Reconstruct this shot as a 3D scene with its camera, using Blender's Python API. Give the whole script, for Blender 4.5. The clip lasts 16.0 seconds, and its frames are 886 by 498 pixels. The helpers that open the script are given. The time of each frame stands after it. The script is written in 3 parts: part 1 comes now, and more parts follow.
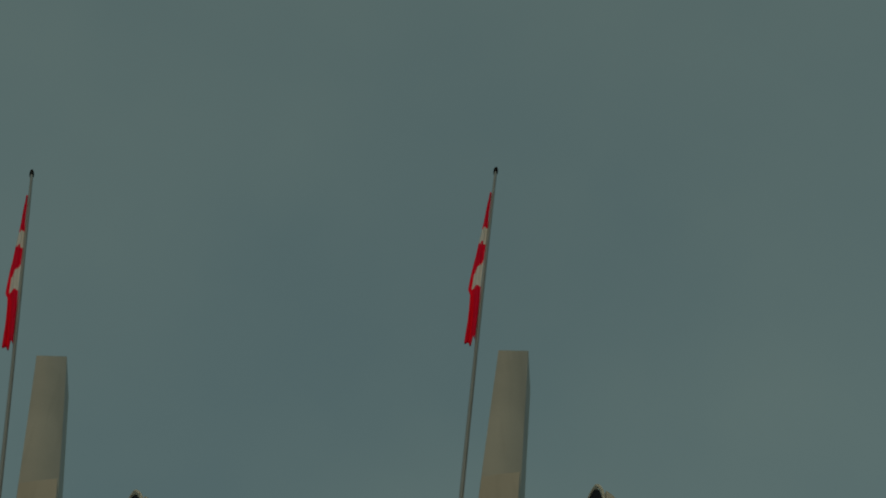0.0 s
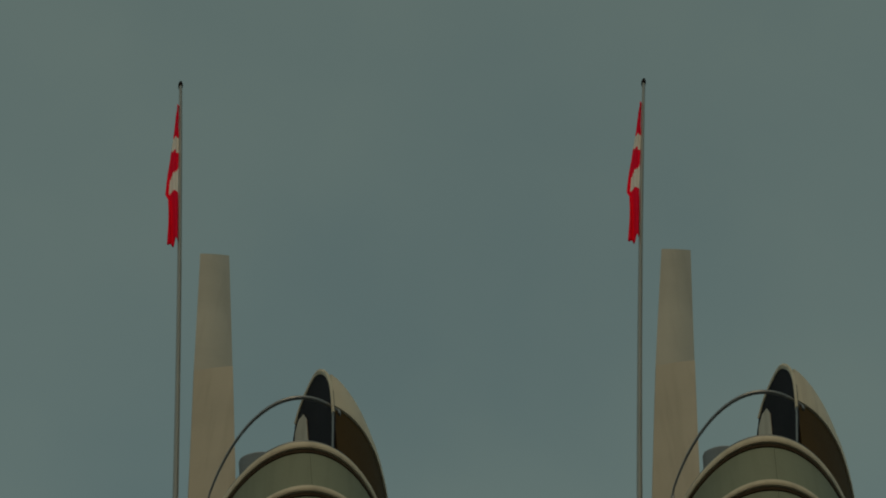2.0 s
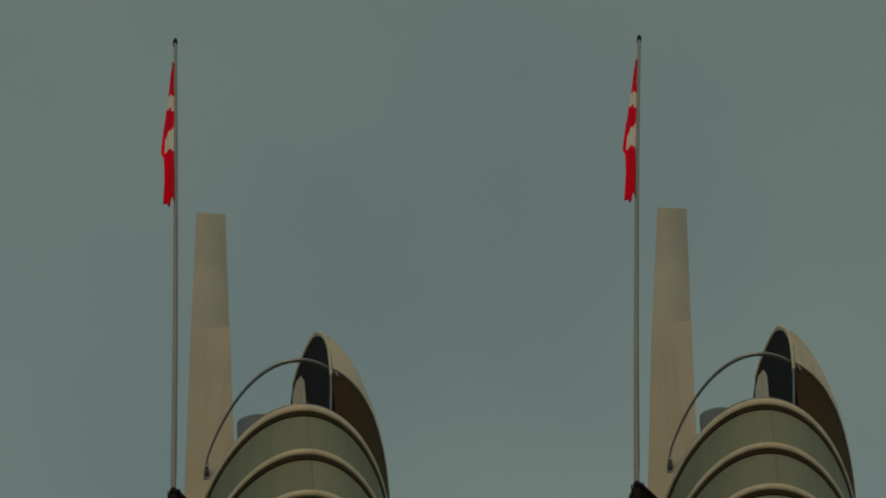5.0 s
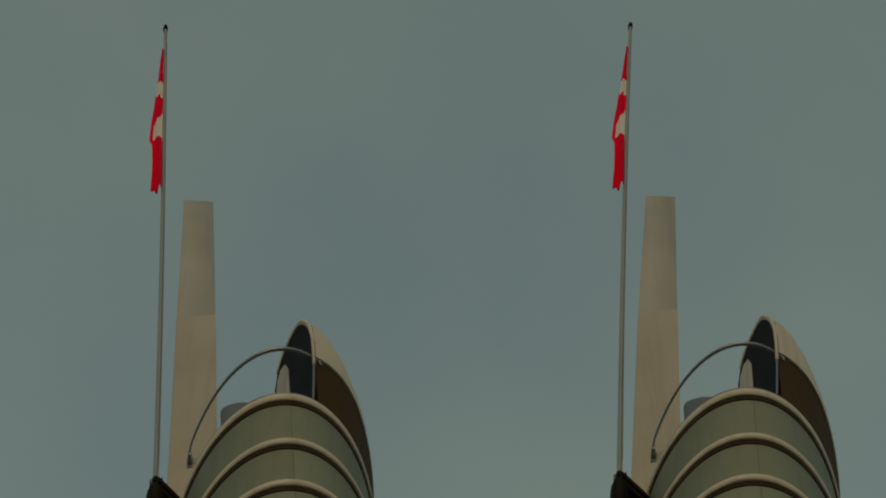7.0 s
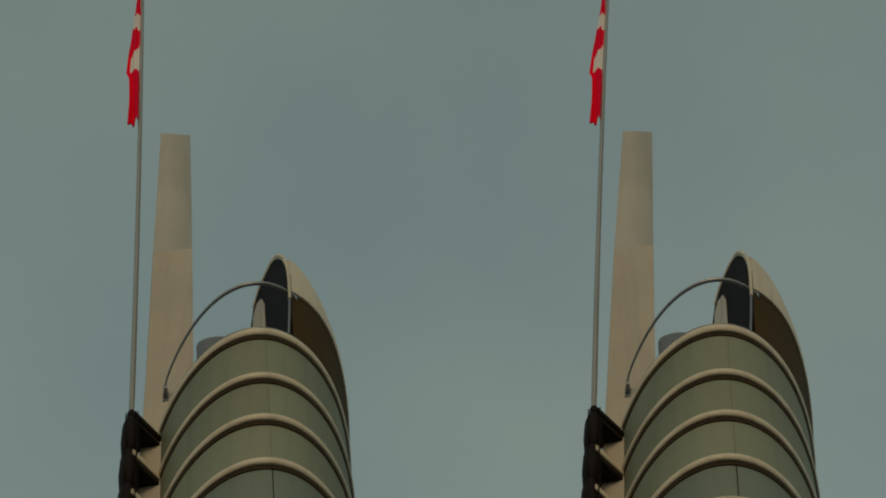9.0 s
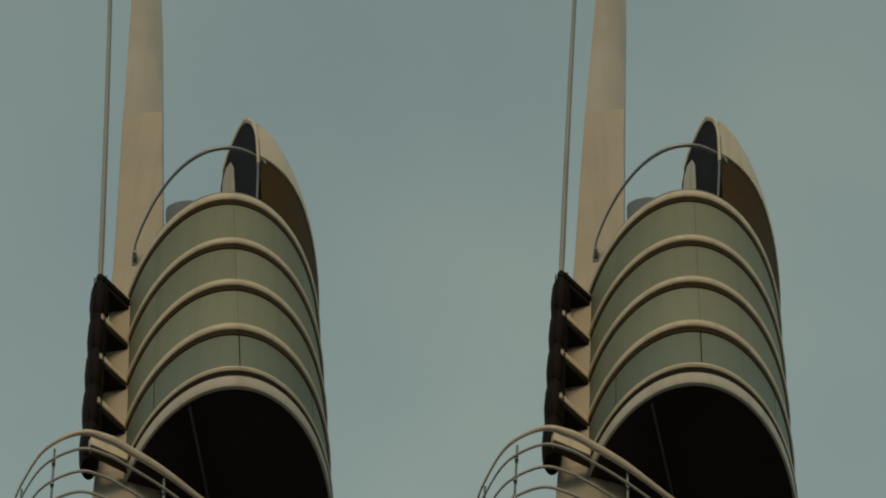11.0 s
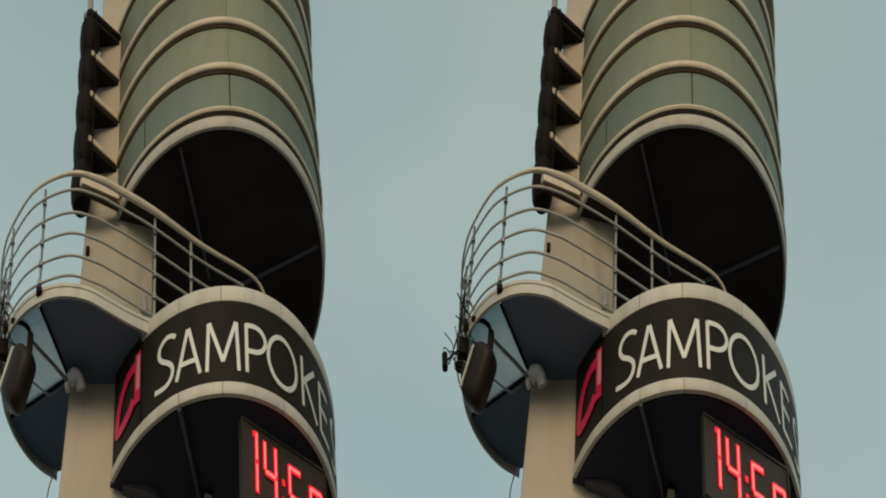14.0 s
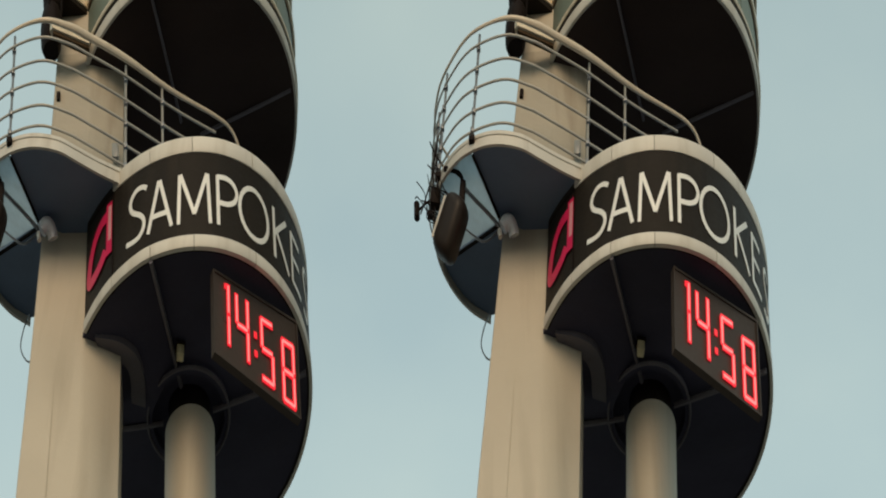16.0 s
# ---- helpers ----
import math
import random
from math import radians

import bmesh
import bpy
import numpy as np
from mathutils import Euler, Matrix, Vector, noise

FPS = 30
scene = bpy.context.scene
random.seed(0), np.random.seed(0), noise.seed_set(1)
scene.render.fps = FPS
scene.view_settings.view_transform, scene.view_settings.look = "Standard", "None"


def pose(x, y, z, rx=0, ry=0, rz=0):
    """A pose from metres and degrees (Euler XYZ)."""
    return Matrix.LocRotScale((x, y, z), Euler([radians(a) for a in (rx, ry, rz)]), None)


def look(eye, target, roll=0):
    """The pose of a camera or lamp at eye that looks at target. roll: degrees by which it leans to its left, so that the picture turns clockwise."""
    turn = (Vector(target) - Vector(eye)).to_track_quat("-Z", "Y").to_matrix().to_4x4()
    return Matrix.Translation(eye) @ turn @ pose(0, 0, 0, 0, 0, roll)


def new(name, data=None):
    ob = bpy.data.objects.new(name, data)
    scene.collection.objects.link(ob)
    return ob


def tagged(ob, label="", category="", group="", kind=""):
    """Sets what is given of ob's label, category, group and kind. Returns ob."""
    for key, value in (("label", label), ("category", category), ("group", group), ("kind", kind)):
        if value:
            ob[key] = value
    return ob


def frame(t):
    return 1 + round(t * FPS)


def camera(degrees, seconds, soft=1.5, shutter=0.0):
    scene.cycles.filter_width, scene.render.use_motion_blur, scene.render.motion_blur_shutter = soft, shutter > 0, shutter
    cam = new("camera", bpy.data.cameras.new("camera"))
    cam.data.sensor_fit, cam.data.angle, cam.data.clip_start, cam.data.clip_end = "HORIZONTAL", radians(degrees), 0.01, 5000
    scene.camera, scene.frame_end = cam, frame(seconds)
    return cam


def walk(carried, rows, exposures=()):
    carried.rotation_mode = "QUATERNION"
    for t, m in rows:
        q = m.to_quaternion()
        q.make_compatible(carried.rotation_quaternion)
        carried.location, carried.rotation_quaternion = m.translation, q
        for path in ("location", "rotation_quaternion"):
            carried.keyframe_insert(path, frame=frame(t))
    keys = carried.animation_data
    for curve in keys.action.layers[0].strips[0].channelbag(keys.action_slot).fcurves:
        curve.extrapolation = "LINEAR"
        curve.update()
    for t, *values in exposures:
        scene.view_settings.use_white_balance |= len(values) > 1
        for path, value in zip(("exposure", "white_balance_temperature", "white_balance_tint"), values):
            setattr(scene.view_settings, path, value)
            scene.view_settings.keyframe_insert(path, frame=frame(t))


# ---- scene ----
EYE = Vector((0.0, 0.0, 1.6))
LENS = 22.27


def facing(heading, tilt, lean, x, y, z):
    h, v = radians(heading), radians(tilt)
    way = Vector((math.sin(h) * math.cos(v), math.cos(h) * math.cos(v), math.sin(v)))
    eye = EYE + Vector((x, y, z))
    return look(eye, eye + way * 10, lean)


cam = camera(LENS, 16.0, soft=2.0)
ROWS = [  # seconds; heading to the right, tilt above the horizon, lean to the left, in degrees; eye offsets fitted to the view
    (0.0, 3.442, 62.407, -2.004, 0.512, -0.640, 0.266),
    (0.5, 3.211, 63.001, -1.679, -0.078, -0.437, 0.217),
    (1.0, 2.299, 63.108, -0.945, -0.352, -0.153, 0.073),
    (1.5, 1.319, 63.052, -0.136, -0.495, 0.147, -0.053),
    (2.0, 0.858, 62.493, 0.223, -0.530, 0.255, -0.127),
    (2.5, 1.142, 62.386, -0.082, -0.594, 0.280, -0.130),
    (3.0, 1.287, 61.813, -0.277, -0.579, 0.156, -0.086),
    (3.5, 1.434, 61.871, -0.282, -0.582, 0.228, -0.106),
    (4.0, 1.411, 61.631, -0.339, -0.599, 0.206, -0.101),
    (6.5, 1.127, 60.718, 0.011, -0.465, 0.068, -0.022),
    (7.0, 1.021, 60.626, 0.147, -0.414, 0.099, -0.023),
    (7.5, 1.257, 59.938, -0.070, -0.419, 0.019, 0.019),
    (8.0, 1.554, 59.929, -0.259, -0.419, 0.090, -0.062),
    (10.5, 2.276, 56.003, -0.627, -0.237, -0.020, 0.032),
    (11.0, 2.378, 55.079, -0.693, -0.220, -0.040, 0.013),
    (11.5, 2.176, 53.263, -0.404, -0.217, -0.077, 0.061),
    (12.0, 2.232, 52.417, -0.414, -0.245, -0.112, 0.076),
    (12.5, 1.731, 51.361, -0.092, -0.210, -0.144, 0.108),
    (13.0, 1.604, 50.145, 0.100, -0.129, -0.202, 0.165),
    (13.5, 1.893, 49.094, -0.104, -0.127, -0.198, 0.136),
    (14.0, 2.125, 47.585, -0.286, -0.138, -0.221, 0.157),
    (14.5, 2.269, 46.452, -0.307, -0.133, -0.252, 0.190),
    (15.0, 2.516, 44.894, -0.434, -0.117, -0.308, 0.244),
    (15.5, 2.851, 43.698, -0.693, -0.127, -0.374, 0.321),
    (16.0, 2.814, 42.510, -0.603, -0.100, -0.427, 0.376),
]
walk(cam, [(t, facing(*row)) for t, *row in ROWS], exposures=[
    (0, -1.64, 5950, -4), (1.0, -1.58, 6100, -3), (2.0, -1.48, 6350, -1), (3.5, -1.28, 6550, 2), (7, -1.25, 6650, 4), (8, -1.1, 6650, 5), (11, -0.7, 6700, 7), (12.5, -0.40, 6600, 9), (13.5, -0.25, 6540, 10), (14.5, -0.01, 6450, 11.2), (16, 0.16, 6480, 12),
])

# ---- world, sun ----
world = bpy.data.worlds.new("overcast_sky")
scene.world = world
world.use_nodes = True
wt = world.node_tree
for n in list(wt.nodes):
    wt.nodes.remove(n)
w_out = wt.nodes.new("ShaderNodeOutputWorld")
w_sky = wt.nodes.new("ShaderNodeTexSky")
w_sky.sky_type, w_sky.sun_disc = "NISHITA", False
w_sky.sun_elevation, w_sky.sun_rotation = radians(21), radians(192)
w_bg = wt.nodes.new("ShaderNodeBackground")
w_bg.inputs["Strength"].default_value = 0.012
w_cloud = wt.nodes.new("ShaderNodeBackground")
w_cloud.inputs["Strength"].default_value = 1.0
w_geo = wt.nodes.new("ShaderNodeTexCoord")
w_noise = wt.nodes.new("ShaderNodeTexNoise")
w_noise.inputs["Scale"].default_value = 5.0
w_noise.inputs["Detail"].default_value = 5.0
w_noise.inputs["Roughness"].default_value = 0.45
w_ramp = wt.nodes.new("ShaderNodeValToRGB")
w_ramp.color_ramp.elements[0].position, w_ramp.color_ramp.elements[0].color = 0.3, (*(0.355, 0.470, 0.470), 1)
w_ramp.color_ramp.elements[1].position, w_ramp.color_ramp.elements[1].color = 0.7, (*(0.46, 0.565, 0.520), 1)
w_add = wt.nodes.new("ShaderNodeAddShader")
wt.links.new(w_geo.outputs["Generated"], w_noise.inputs["Vector"])
wt.links.new(w_noise.outputs["Fac"], w_ramp.inputs["Fac"])
w_sep = wt.nodes.new("ShaderNodeSeparateXYZ")
w_fall = wt.nodes.new("ShaderNodeMapRange")  # an overcast sky grows lighter towards the horizon
w_fall.inputs["From Min"].default_value, w_fall.inputs["From Max"].default_value = 0.60, 0.95
w_fall.inputs["To Min"].default_value, w_fall.inputs["To Max"].default_value = 1.0, 0.74
wt.links.new(w_geo.outputs["Generated"], w_sep.inputs["Vector"])
wt.links.new(w_sep.outputs["Z"], w_fall.inputs["Value"])
wt.links.new(w_fall.outputs["Result"], w_cloud.inputs["Strength"])
wt.links.new(w_ramp.outputs["Color"], w_cloud.inputs["Color"])
wt.links.new(w_sky.outputs["Color"], w_bg.inputs["Color"])
wt.links.new(w_bg.outputs["Background"], w_add.inputs[0])
wt.links.new(w_cloud.outputs["Background"], w_add.inputs[1])
wt.links.new(w_add.outputs["Shader"], w_out.inputs["Surface"])

sun = new("sun", bpy.data.lights.new("sun", "SUN"))
sun.data.energy, sun.data.angle, sun.data.color = 1.55, radians(25), (1.0, 0.725, 0.45)
sun_from = Vector((math.sin(radians(-5)) * math.cos(radians(21)), -math.cos(radians(-5)) * math.cos(radians(21)), math.sin(radians(21))))
sun.matrix_world = look(Vector((0, 0, 60)) + sun_from * 40, (0, 0, 60))


# ---- materials ----
def mat(name, color, rough=0.5, metal=0.0, vary=0.25, grain=6.0, dirt=0.3, dirt_color=(0.05, 0.04, 0.03), bump=0.15, pieces=0.0, streak=True, shine=0.5):
    m = bpy.data.materials.new(name)
    m.use_nodes = True
    nt, b = m.node_tree, m.node_tree.nodes["Principled BSDF"]
    co = nt.nodes.new("ShaderNodeTexCoord")
    big = nt.nodes.new("ShaderNodeTexNoise")
    big.inputs["Scale"].default_value, big.inputs["Detail"].default_value = 0.9, 6.0
    fine = nt.nodes.new("ShaderNodeTexNoise")
    fine.inputs["Scale"].default_value, fine.inputs["Detail"].default_value = grain * 6, 8.0
    mp = nt.nodes.new("ShaderNodeMapping")
    mp.inputs["Scale"].default_value = (9.0, 9.0, 0.55) if streak else (2.0, 2.0, 2.0)
    st = nt.nodes.new("ShaderNodeTexNoise")
    st.inputs["Scale"].default_value, st.inputs["Detail"].default_value = 1.0, 4.0
    nt.links.new(co.outputs["Object"], big.inputs["Vector"])
    nt.links.new(co.outputs["Object"], fine.inputs["Vector"])
    nt.links.new(co.outputs["Object"], mp.inputs["Vector"])
    nt.links.new(mp.outputs["Vector"], st.inputs["Vector"])
    ramp = nt.nodes.new("ShaderNodeValToRGB")
    lo = tuple(max(0.0, c * (1 - vary)) for c in color)
    hi = tuple(min(1.0, c * (1 + vary * 0.6)) for c in color)
    ramp.color_ramp.elements[0].position, ramp.color_ramp.elements[0].color = 0.3, (*lo, 1)
    ramp.color_ramp.elements[1].position, ramp.color_ramp.elements[1].color = 0.7, (*hi, 1)
    nt.links.new(big.outputs["Fac"], ramp.inputs["Fac"])
    cut = nt.nodes.new("ShaderNodeMapRange")
    cut.inputs["From Min"].default_value, cut.inputs["From Max"].default_value = 0.52, 0.78
    cut.inputs["To Max"].default_value = dirt
    nt.links.new(st.outputs["Fac"], cut.inputs["Value"])
    mix = nt.nodes.new("ShaderNodeMix")
    mix.data_type = "RGBA"
    nt.links.new(cut.outputs["Result"], mix.inputs["Factor"])
    nt.links.new(ramp.outputs["Color"], mix.inputs["A"])
    mix.inputs["B"].default_value = (*dirt_color, 1)
    last = mix.outputs["Result"]
    if pieces:
        info = nt.nodes.new("ShaderNodeObjectInfo")
        rng = nt.nodes.new("ShaderNodeMapRange")
        rng.inputs["To Min"].default_value, rng.inputs["To Max"].default_value = 1 - pieces, 1 + pieces
        hsv = nt.nodes.new("ShaderNodeHueSaturation")
        nt.links.new(info.outputs["Random"], rng.inputs["Value"])
        nt.links.new(rng.outputs["Result"], hsv.inputs["Value"])
        nt.links.new(last, hsv.inputs["Color"])
        last = hsv.outputs["Color"]
    nt.links.new(last, b.inputs["Base Color"])
    rr = nt.nodes.new("ShaderNodeMapRange")
    rr.inputs["To Min"].default_value, rr.inputs["To Max"].default_value = max(0.05, rough - 0.12), min(1.0, rough + 0.12)
    nt.links.new(fine.outputs["Fac"], rr.inputs["Value"])
    nt.links.new(rr.outputs["Result"], b.inputs["Roughness"])
    b.inputs["Metallic"].default_value = metal
    b.inputs["Specular IOR Level"].default_value = shine
    bp = nt.nodes.new("ShaderNodeBump")
    bp.inputs["Strength"].default_value, bp.inputs["Distance"].default_value = bump, 0.01
    nt.links.new(fine.outputs["Fac"], bp.inputs["Height"])
    nt.links.new(bp.outputs["Normal"], b.inputs["Normal"])
    return m


def glow(name, color, strength):
    m = bpy.data.materials.new(name)
    m.use_nodes = True
    b = m.node_tree.nodes["Principled BSDF"]
    b.inputs["Base Color"].default_value = (0.3, 0.02, 0.02, 1)
    b.inputs["Emission Color"].default_value = (*color, 1)
    b.inputs["Emission Strength"].default_value = strength
    return m


M_CREAM = mat("cream_paint", (0.480, 0.432, 0.342), 0.6, vary=0.12, dirt=0.26, dirt_color=(0.16, 0.12, 0.07))
# Cream with stains, its base darkened for the shade below the drum.
M_STAIN_SHADED = mat("stained_shaded_cream_paint", (0.405, 0.368, 0.292), 0.65, vary=0.2, dirt=0.55, dirt_color=(0.15, 0.115, 0.07))
M_FIN = mat("greyish_fin_paint", (0.45, 0.43, 0.365), 0.5, vary=0.16, dirt=0.22, dirt_color=(0.16, 0.13, 0.09))
M_RING = mat("cream_ring_paint", (0.74, 0.65, 0.49), 0.5, shine=0.4, vary=0.15, dirt=0.3, dirt_color=(0.14, 0.10, 0.06))
# For dark joints, and for the shade sheets below the side plates.
M_JOINT_SHADE = mat("dark_joint_and_shade", (0.02, 0.016, 0.012), 0.8, shine=0.15, vary=0.2, dirt=0.0)
# Brown that stands in for shade under the rings and the thick plate.
M_SHADE_BROWN = mat("brown_shade", (0.065, 0.042, 0.022), 0.75, shine=0.15, vary=0.35, dirt=0.5, dirt_color=(0.02, 0.014, 0.01))
M_PANEL = mat("grey_green_panel", (0.235, 0.258, 0.185), 0.65, shine=0.3, vary=0.12, dirt=0.25, dirt_color=(0.12, 0.12, 0.08), pieces=0.07)
M_PANEL_LOW = mat("blue_green_panel", (0.185, 0.225, 0.180), 0.6, shine=0.35, vary=0.12, dirt=0.25, dirt_color=(0.10, 0.11, 0.08), pieces=0.07)
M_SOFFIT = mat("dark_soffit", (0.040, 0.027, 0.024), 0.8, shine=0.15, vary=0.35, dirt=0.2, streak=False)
M_SOFFIT_LOW = mat("blue_black_soffit", (0.048, 0.046, 0.074), 0.75, vary=0.35, dirt=0.2, streak=False, shine=0.2)
M_RIB = mat("soffit_rib", (0.115, 0.105, 0.122), 0.6, vary=0.2)
M_BAND = mat("pale_metal_band", (0.63, 0.60, 0.525), 0.6, shine=0.3, vary=0.15, dirt=0.35, dirt_color=(0.25, 0.2, 0.12), pieces=0.1)
M_EDGE = mat("dull_edge_paint", (0.55, 0.53, 0.47), 0.6, shine=0.3, vary=0.2, dirt=0.5, dirt_color=(0.22, 0.17, 0.11))
M_SIGN = mat("black_sign_sheet", (0.020, 0.016, 0.012), 0.6, shine=0.12, vary=0.2, dirt=0.15, dirt_color=(0.08, 0.06, 0.04))
M_LETTER = mat("ivory_letters", (0.80, 0.80, 0.75), 0.5, vary=0.06, dirt=0.1, dirt_color=(0.4, 0.35, 0.25))
M_LOGO = mat("crimson_logo", (0.72, 0.012, 0.10), 0.4, vary=0.12, dirt=0.15)
M_LOGO_PALE = mat("pale_pink_logo_bar", (0.75, 0.35, 0.38), 0.4, vary=0.1, dirt=0.1)
M_FLOOR = mat("blue_grey_floor_sheet", (0.130, 0.190, 0.295), 0.55, vary=0.2, dirt=0.3, streak=False)
M_RAIL = mat("beige_rail_paint", (0.66, 0.565, 0.43), 0.4, vary=0.15, dirt=0.25)
M_THIN = mat("grey_rail_paint", (0.39, 0.37, 0.32), 0.4, vary=0.15, dirt=0.25)
M_STEEL = mat("grey_steel", (0.26, 0.275, 0.29), 0.4, metal=0.3, vary=0.15, dirt=0.2)
M_POLE = mat("pale_pole_paint", (0.34, 0.34, 0.315), 0.35, vary=0.12, dirt=0.2)
M_DARK = mat("black_brown_metal", (0.014, 0.010, 0.009), 0.7, shine=0.08, vary=0.3, dirt=0.1)
M_BROWN = mat("brown_hood_wall", (0.072, 0.044, 0.014), 0.75, shine=0.08, vary=0.2, dirt=0.2)
# Dark blue for the shade within the hood's opening.
M_HOOD_SHADE = mat("dark_blue_hood_shade", (0.020, 0.022, 0.030), 0.8, shine=0.12, vary=0.2, dirt=0.1)
M_VENT = mat("blue_grey_vent", (0.15, 0.17, 0.185), 0.5, metal=0.2, vary=0.12, dirt=0.2)
M_RED = mat("red_flag_cloth", (0.90, 0.004, 0.040), 0.95, shine=0.05, vary=0.08, dirt=0.1, dirt_color=(0.25, 0.0, 0.02))
M_WHITE = mat("white_flag_cloth", (0.80, 0.74, 0.68), 0.85, vary=0.1, dirt=0.1, dirt_color=(0.4, 0.3, 0.28))
M_FLOOD = mat("brown_lamp_housing", (0.022, 0.016, 0.012), 0.5, shine=0.2, vary=0.25, dirt=0.2)
M_CASE = mat("clock_case", (0.058, 0.046, 0.039), 0.6, shine=0.2, vary=0.2, dirt=0.1)
M_LED = glow("red_light_segments", (1.0, 0.018, 0.035), 0.85)
M_LEDCORE = glow("bright_light_core", (1.0, 0.22, 0.20), 1.25)
M_PANE = bpy.data.materials.new("translucent_sheet")
M_PANE.use_nodes = True
pt = M_PANE.node_tree
p_clear, p_mix, p_cloudy = pt.nodes.new("ShaderNodeBsdfTransparent"), pt.nodes.new("ShaderNodeMixShader"), pt.nodes.new("ShaderNodeBsdfTranslucent")
p_clear.inputs["Color"].default_value = (0.60, 0.67, 0.70, 1)
p_cloudy.inputs["Color"].default_value = (0.55, 0.62, 0.66, 1)
p_dirt = pt.nodes.new("ShaderNodeTexNoise")
p_dirt.inputs["Scale"].default_value = 6.0
p_range = pt.nodes.new("ShaderNodeMapRange")
p_range.inputs["To Min"].default_value, p_range.inputs["To Max"].default_value = 0.5, 0.9
pt.links.new(p_dirt.outputs["Fac"], p_range.inputs["Value"])
pt.links.new(p_range.outputs["Result"], p_mix.inputs["Fac"])
pt.links.new(p_clear.outputs["BSDF"], p_mix.inputs[1])
pt.links.new(p_cloudy.outputs["BSDF"], p_mix.inputs[2])
pt.links.new(p_mix.outputs["Shader"], pt.nodes["Material Output"].inputs["Surface"])
M_LAMP = mat("yellowed_lamp_box", (0.62, 0.55, 0.33), 0.4, vary=0.1)
M_KNOB = mat("white_pipe_end", (0.70, 0.68, 0.62), 0.4, vary=0.1)
M_PIPE = mat("pale_grey_pipe", (0.70, 0.71, 0.74), 0.35, vary=0.15, dirt=0.3)
M_GROUND = mat("grey_paving", (0.11, 0.105, 0.10), 0.85, vary=0.2, dirt=0.3, streak=False)

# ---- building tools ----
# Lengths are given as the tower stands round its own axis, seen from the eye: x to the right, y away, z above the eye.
# The tower is set down twice, halved in width and bent to fit the camera's view.
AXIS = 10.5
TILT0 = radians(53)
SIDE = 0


# Bend and shear of the left and right copy, fitted to the camera's view.
VIEW_FIT = ((-0.03196, -0.01809, 0.02295, 0.09115, 0.17956, -0.68776, 0.04198, 0.67554, 0.02621, -0.08804, -0.00055, -0.00071),
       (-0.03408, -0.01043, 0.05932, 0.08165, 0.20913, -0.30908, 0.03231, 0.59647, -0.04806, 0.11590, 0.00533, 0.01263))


def fit_to_view(p):
    c = VIEW_FIT[SIDE]
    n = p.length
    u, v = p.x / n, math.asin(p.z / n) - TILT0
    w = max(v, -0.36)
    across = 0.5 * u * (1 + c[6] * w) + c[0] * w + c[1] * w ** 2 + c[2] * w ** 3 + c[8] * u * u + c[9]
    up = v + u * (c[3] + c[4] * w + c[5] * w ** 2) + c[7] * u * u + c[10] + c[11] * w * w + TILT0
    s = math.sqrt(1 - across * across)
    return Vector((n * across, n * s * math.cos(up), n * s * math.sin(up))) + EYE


def thing(name, base, label, category, group=""):
    ob = new(name)
    ob.empty_display_size = 0.2
    ob.location = fit_to_view(Vector(base))
    return tagged(ob, label, category, group)


def origin(ob):
    p = Vector(ob.location)
    while ob.parent:
        ob = ob.parent
        p += ob.location
    return p


def part(name, bm, material, parent, label="", smooth=True, more=()):
    bmesh.ops.recalc_face_normals(bm, faces=bm.faces[:])
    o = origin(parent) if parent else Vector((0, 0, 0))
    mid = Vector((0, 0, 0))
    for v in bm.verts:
        v.co = fit_to_view(v.co) - o
        mid += v.co
    mid /= max(1, len(bm.verts))
    for v in bm.verts:
        v.co -= mid
    me = bpy.data.meshes.new(name)
    bm.to_mesh(me)
    bm.free()
    for m in (material, *more):
        me.materials.append(m)
    if smooth:
        me.polygons.foreach_set("use_smooth", [True] * len(me.polygons))
        me.set_sharp_from_angle(angle=radians(38))
    ob = new(name, me)
    ob.location = mid
    if parent:
        ob.parent = parent
    if label:
        tagged(ob, label)
    return ob


def at(r, a, z):
    return Vector((r * math.sin(radians(a)), AXIS - r * math.cos(radians(a)), z))


def lathe(bm, prof, a0, a1, step=4.0, cap=True, lift=None):
    """Turns a closed profile of (radius, height) round the axis from a0 to a1 degrees."""
    full = abs(a1 - a0) >= 359.9
    n = max(2, int(math.ceil(abs(a1 - a0) / step)))
    rows = []
    for i in range(n if full else n + 1):
        a = a0 + (a1 - a0) * i / n
        up = lift(a) if lift else 0.0
        rows.append([bm.verts.new(at(r, a, z + up)) for r, z in prof])
    k = len(prof)
    for i in range(n if full else n):
        p, q = rows[i], rows[(i + 1) % len(rows)]
        for j in range(k):
            bm.faces.new((p[j], p[(j + 1) % k], q[(j + 1) % k], q[j]))
    if cap and not full:
        bm.faces.new(rows[0])
        bm.faces.new(rows[-1])
    return bm


def lathed(prof, a0=0, a1=360, step=4.0, lift=None):
    return lathe(bmesh.new(), prof, a0, a1, step, lift=lift)


def prism(bm, plan, z0, z1, cuts=1):
    rows = []
    for i in range(cuts + 1):
        z = z0 + (z1 - z0) * i / cuts
        rows.append([bm.verts.new((x, y, z)) for x, y in plan])
    k = len(plan)
    for p, q in zip(rows, rows[1:]):
        for j in range(k):
            bm.faces.new((p[j], p[(j + 1) % k], q[(j + 1) % k], q[j]))
    bm.faces.new(rows[0])
    bm.faces.new(rows[-1])
    return bm


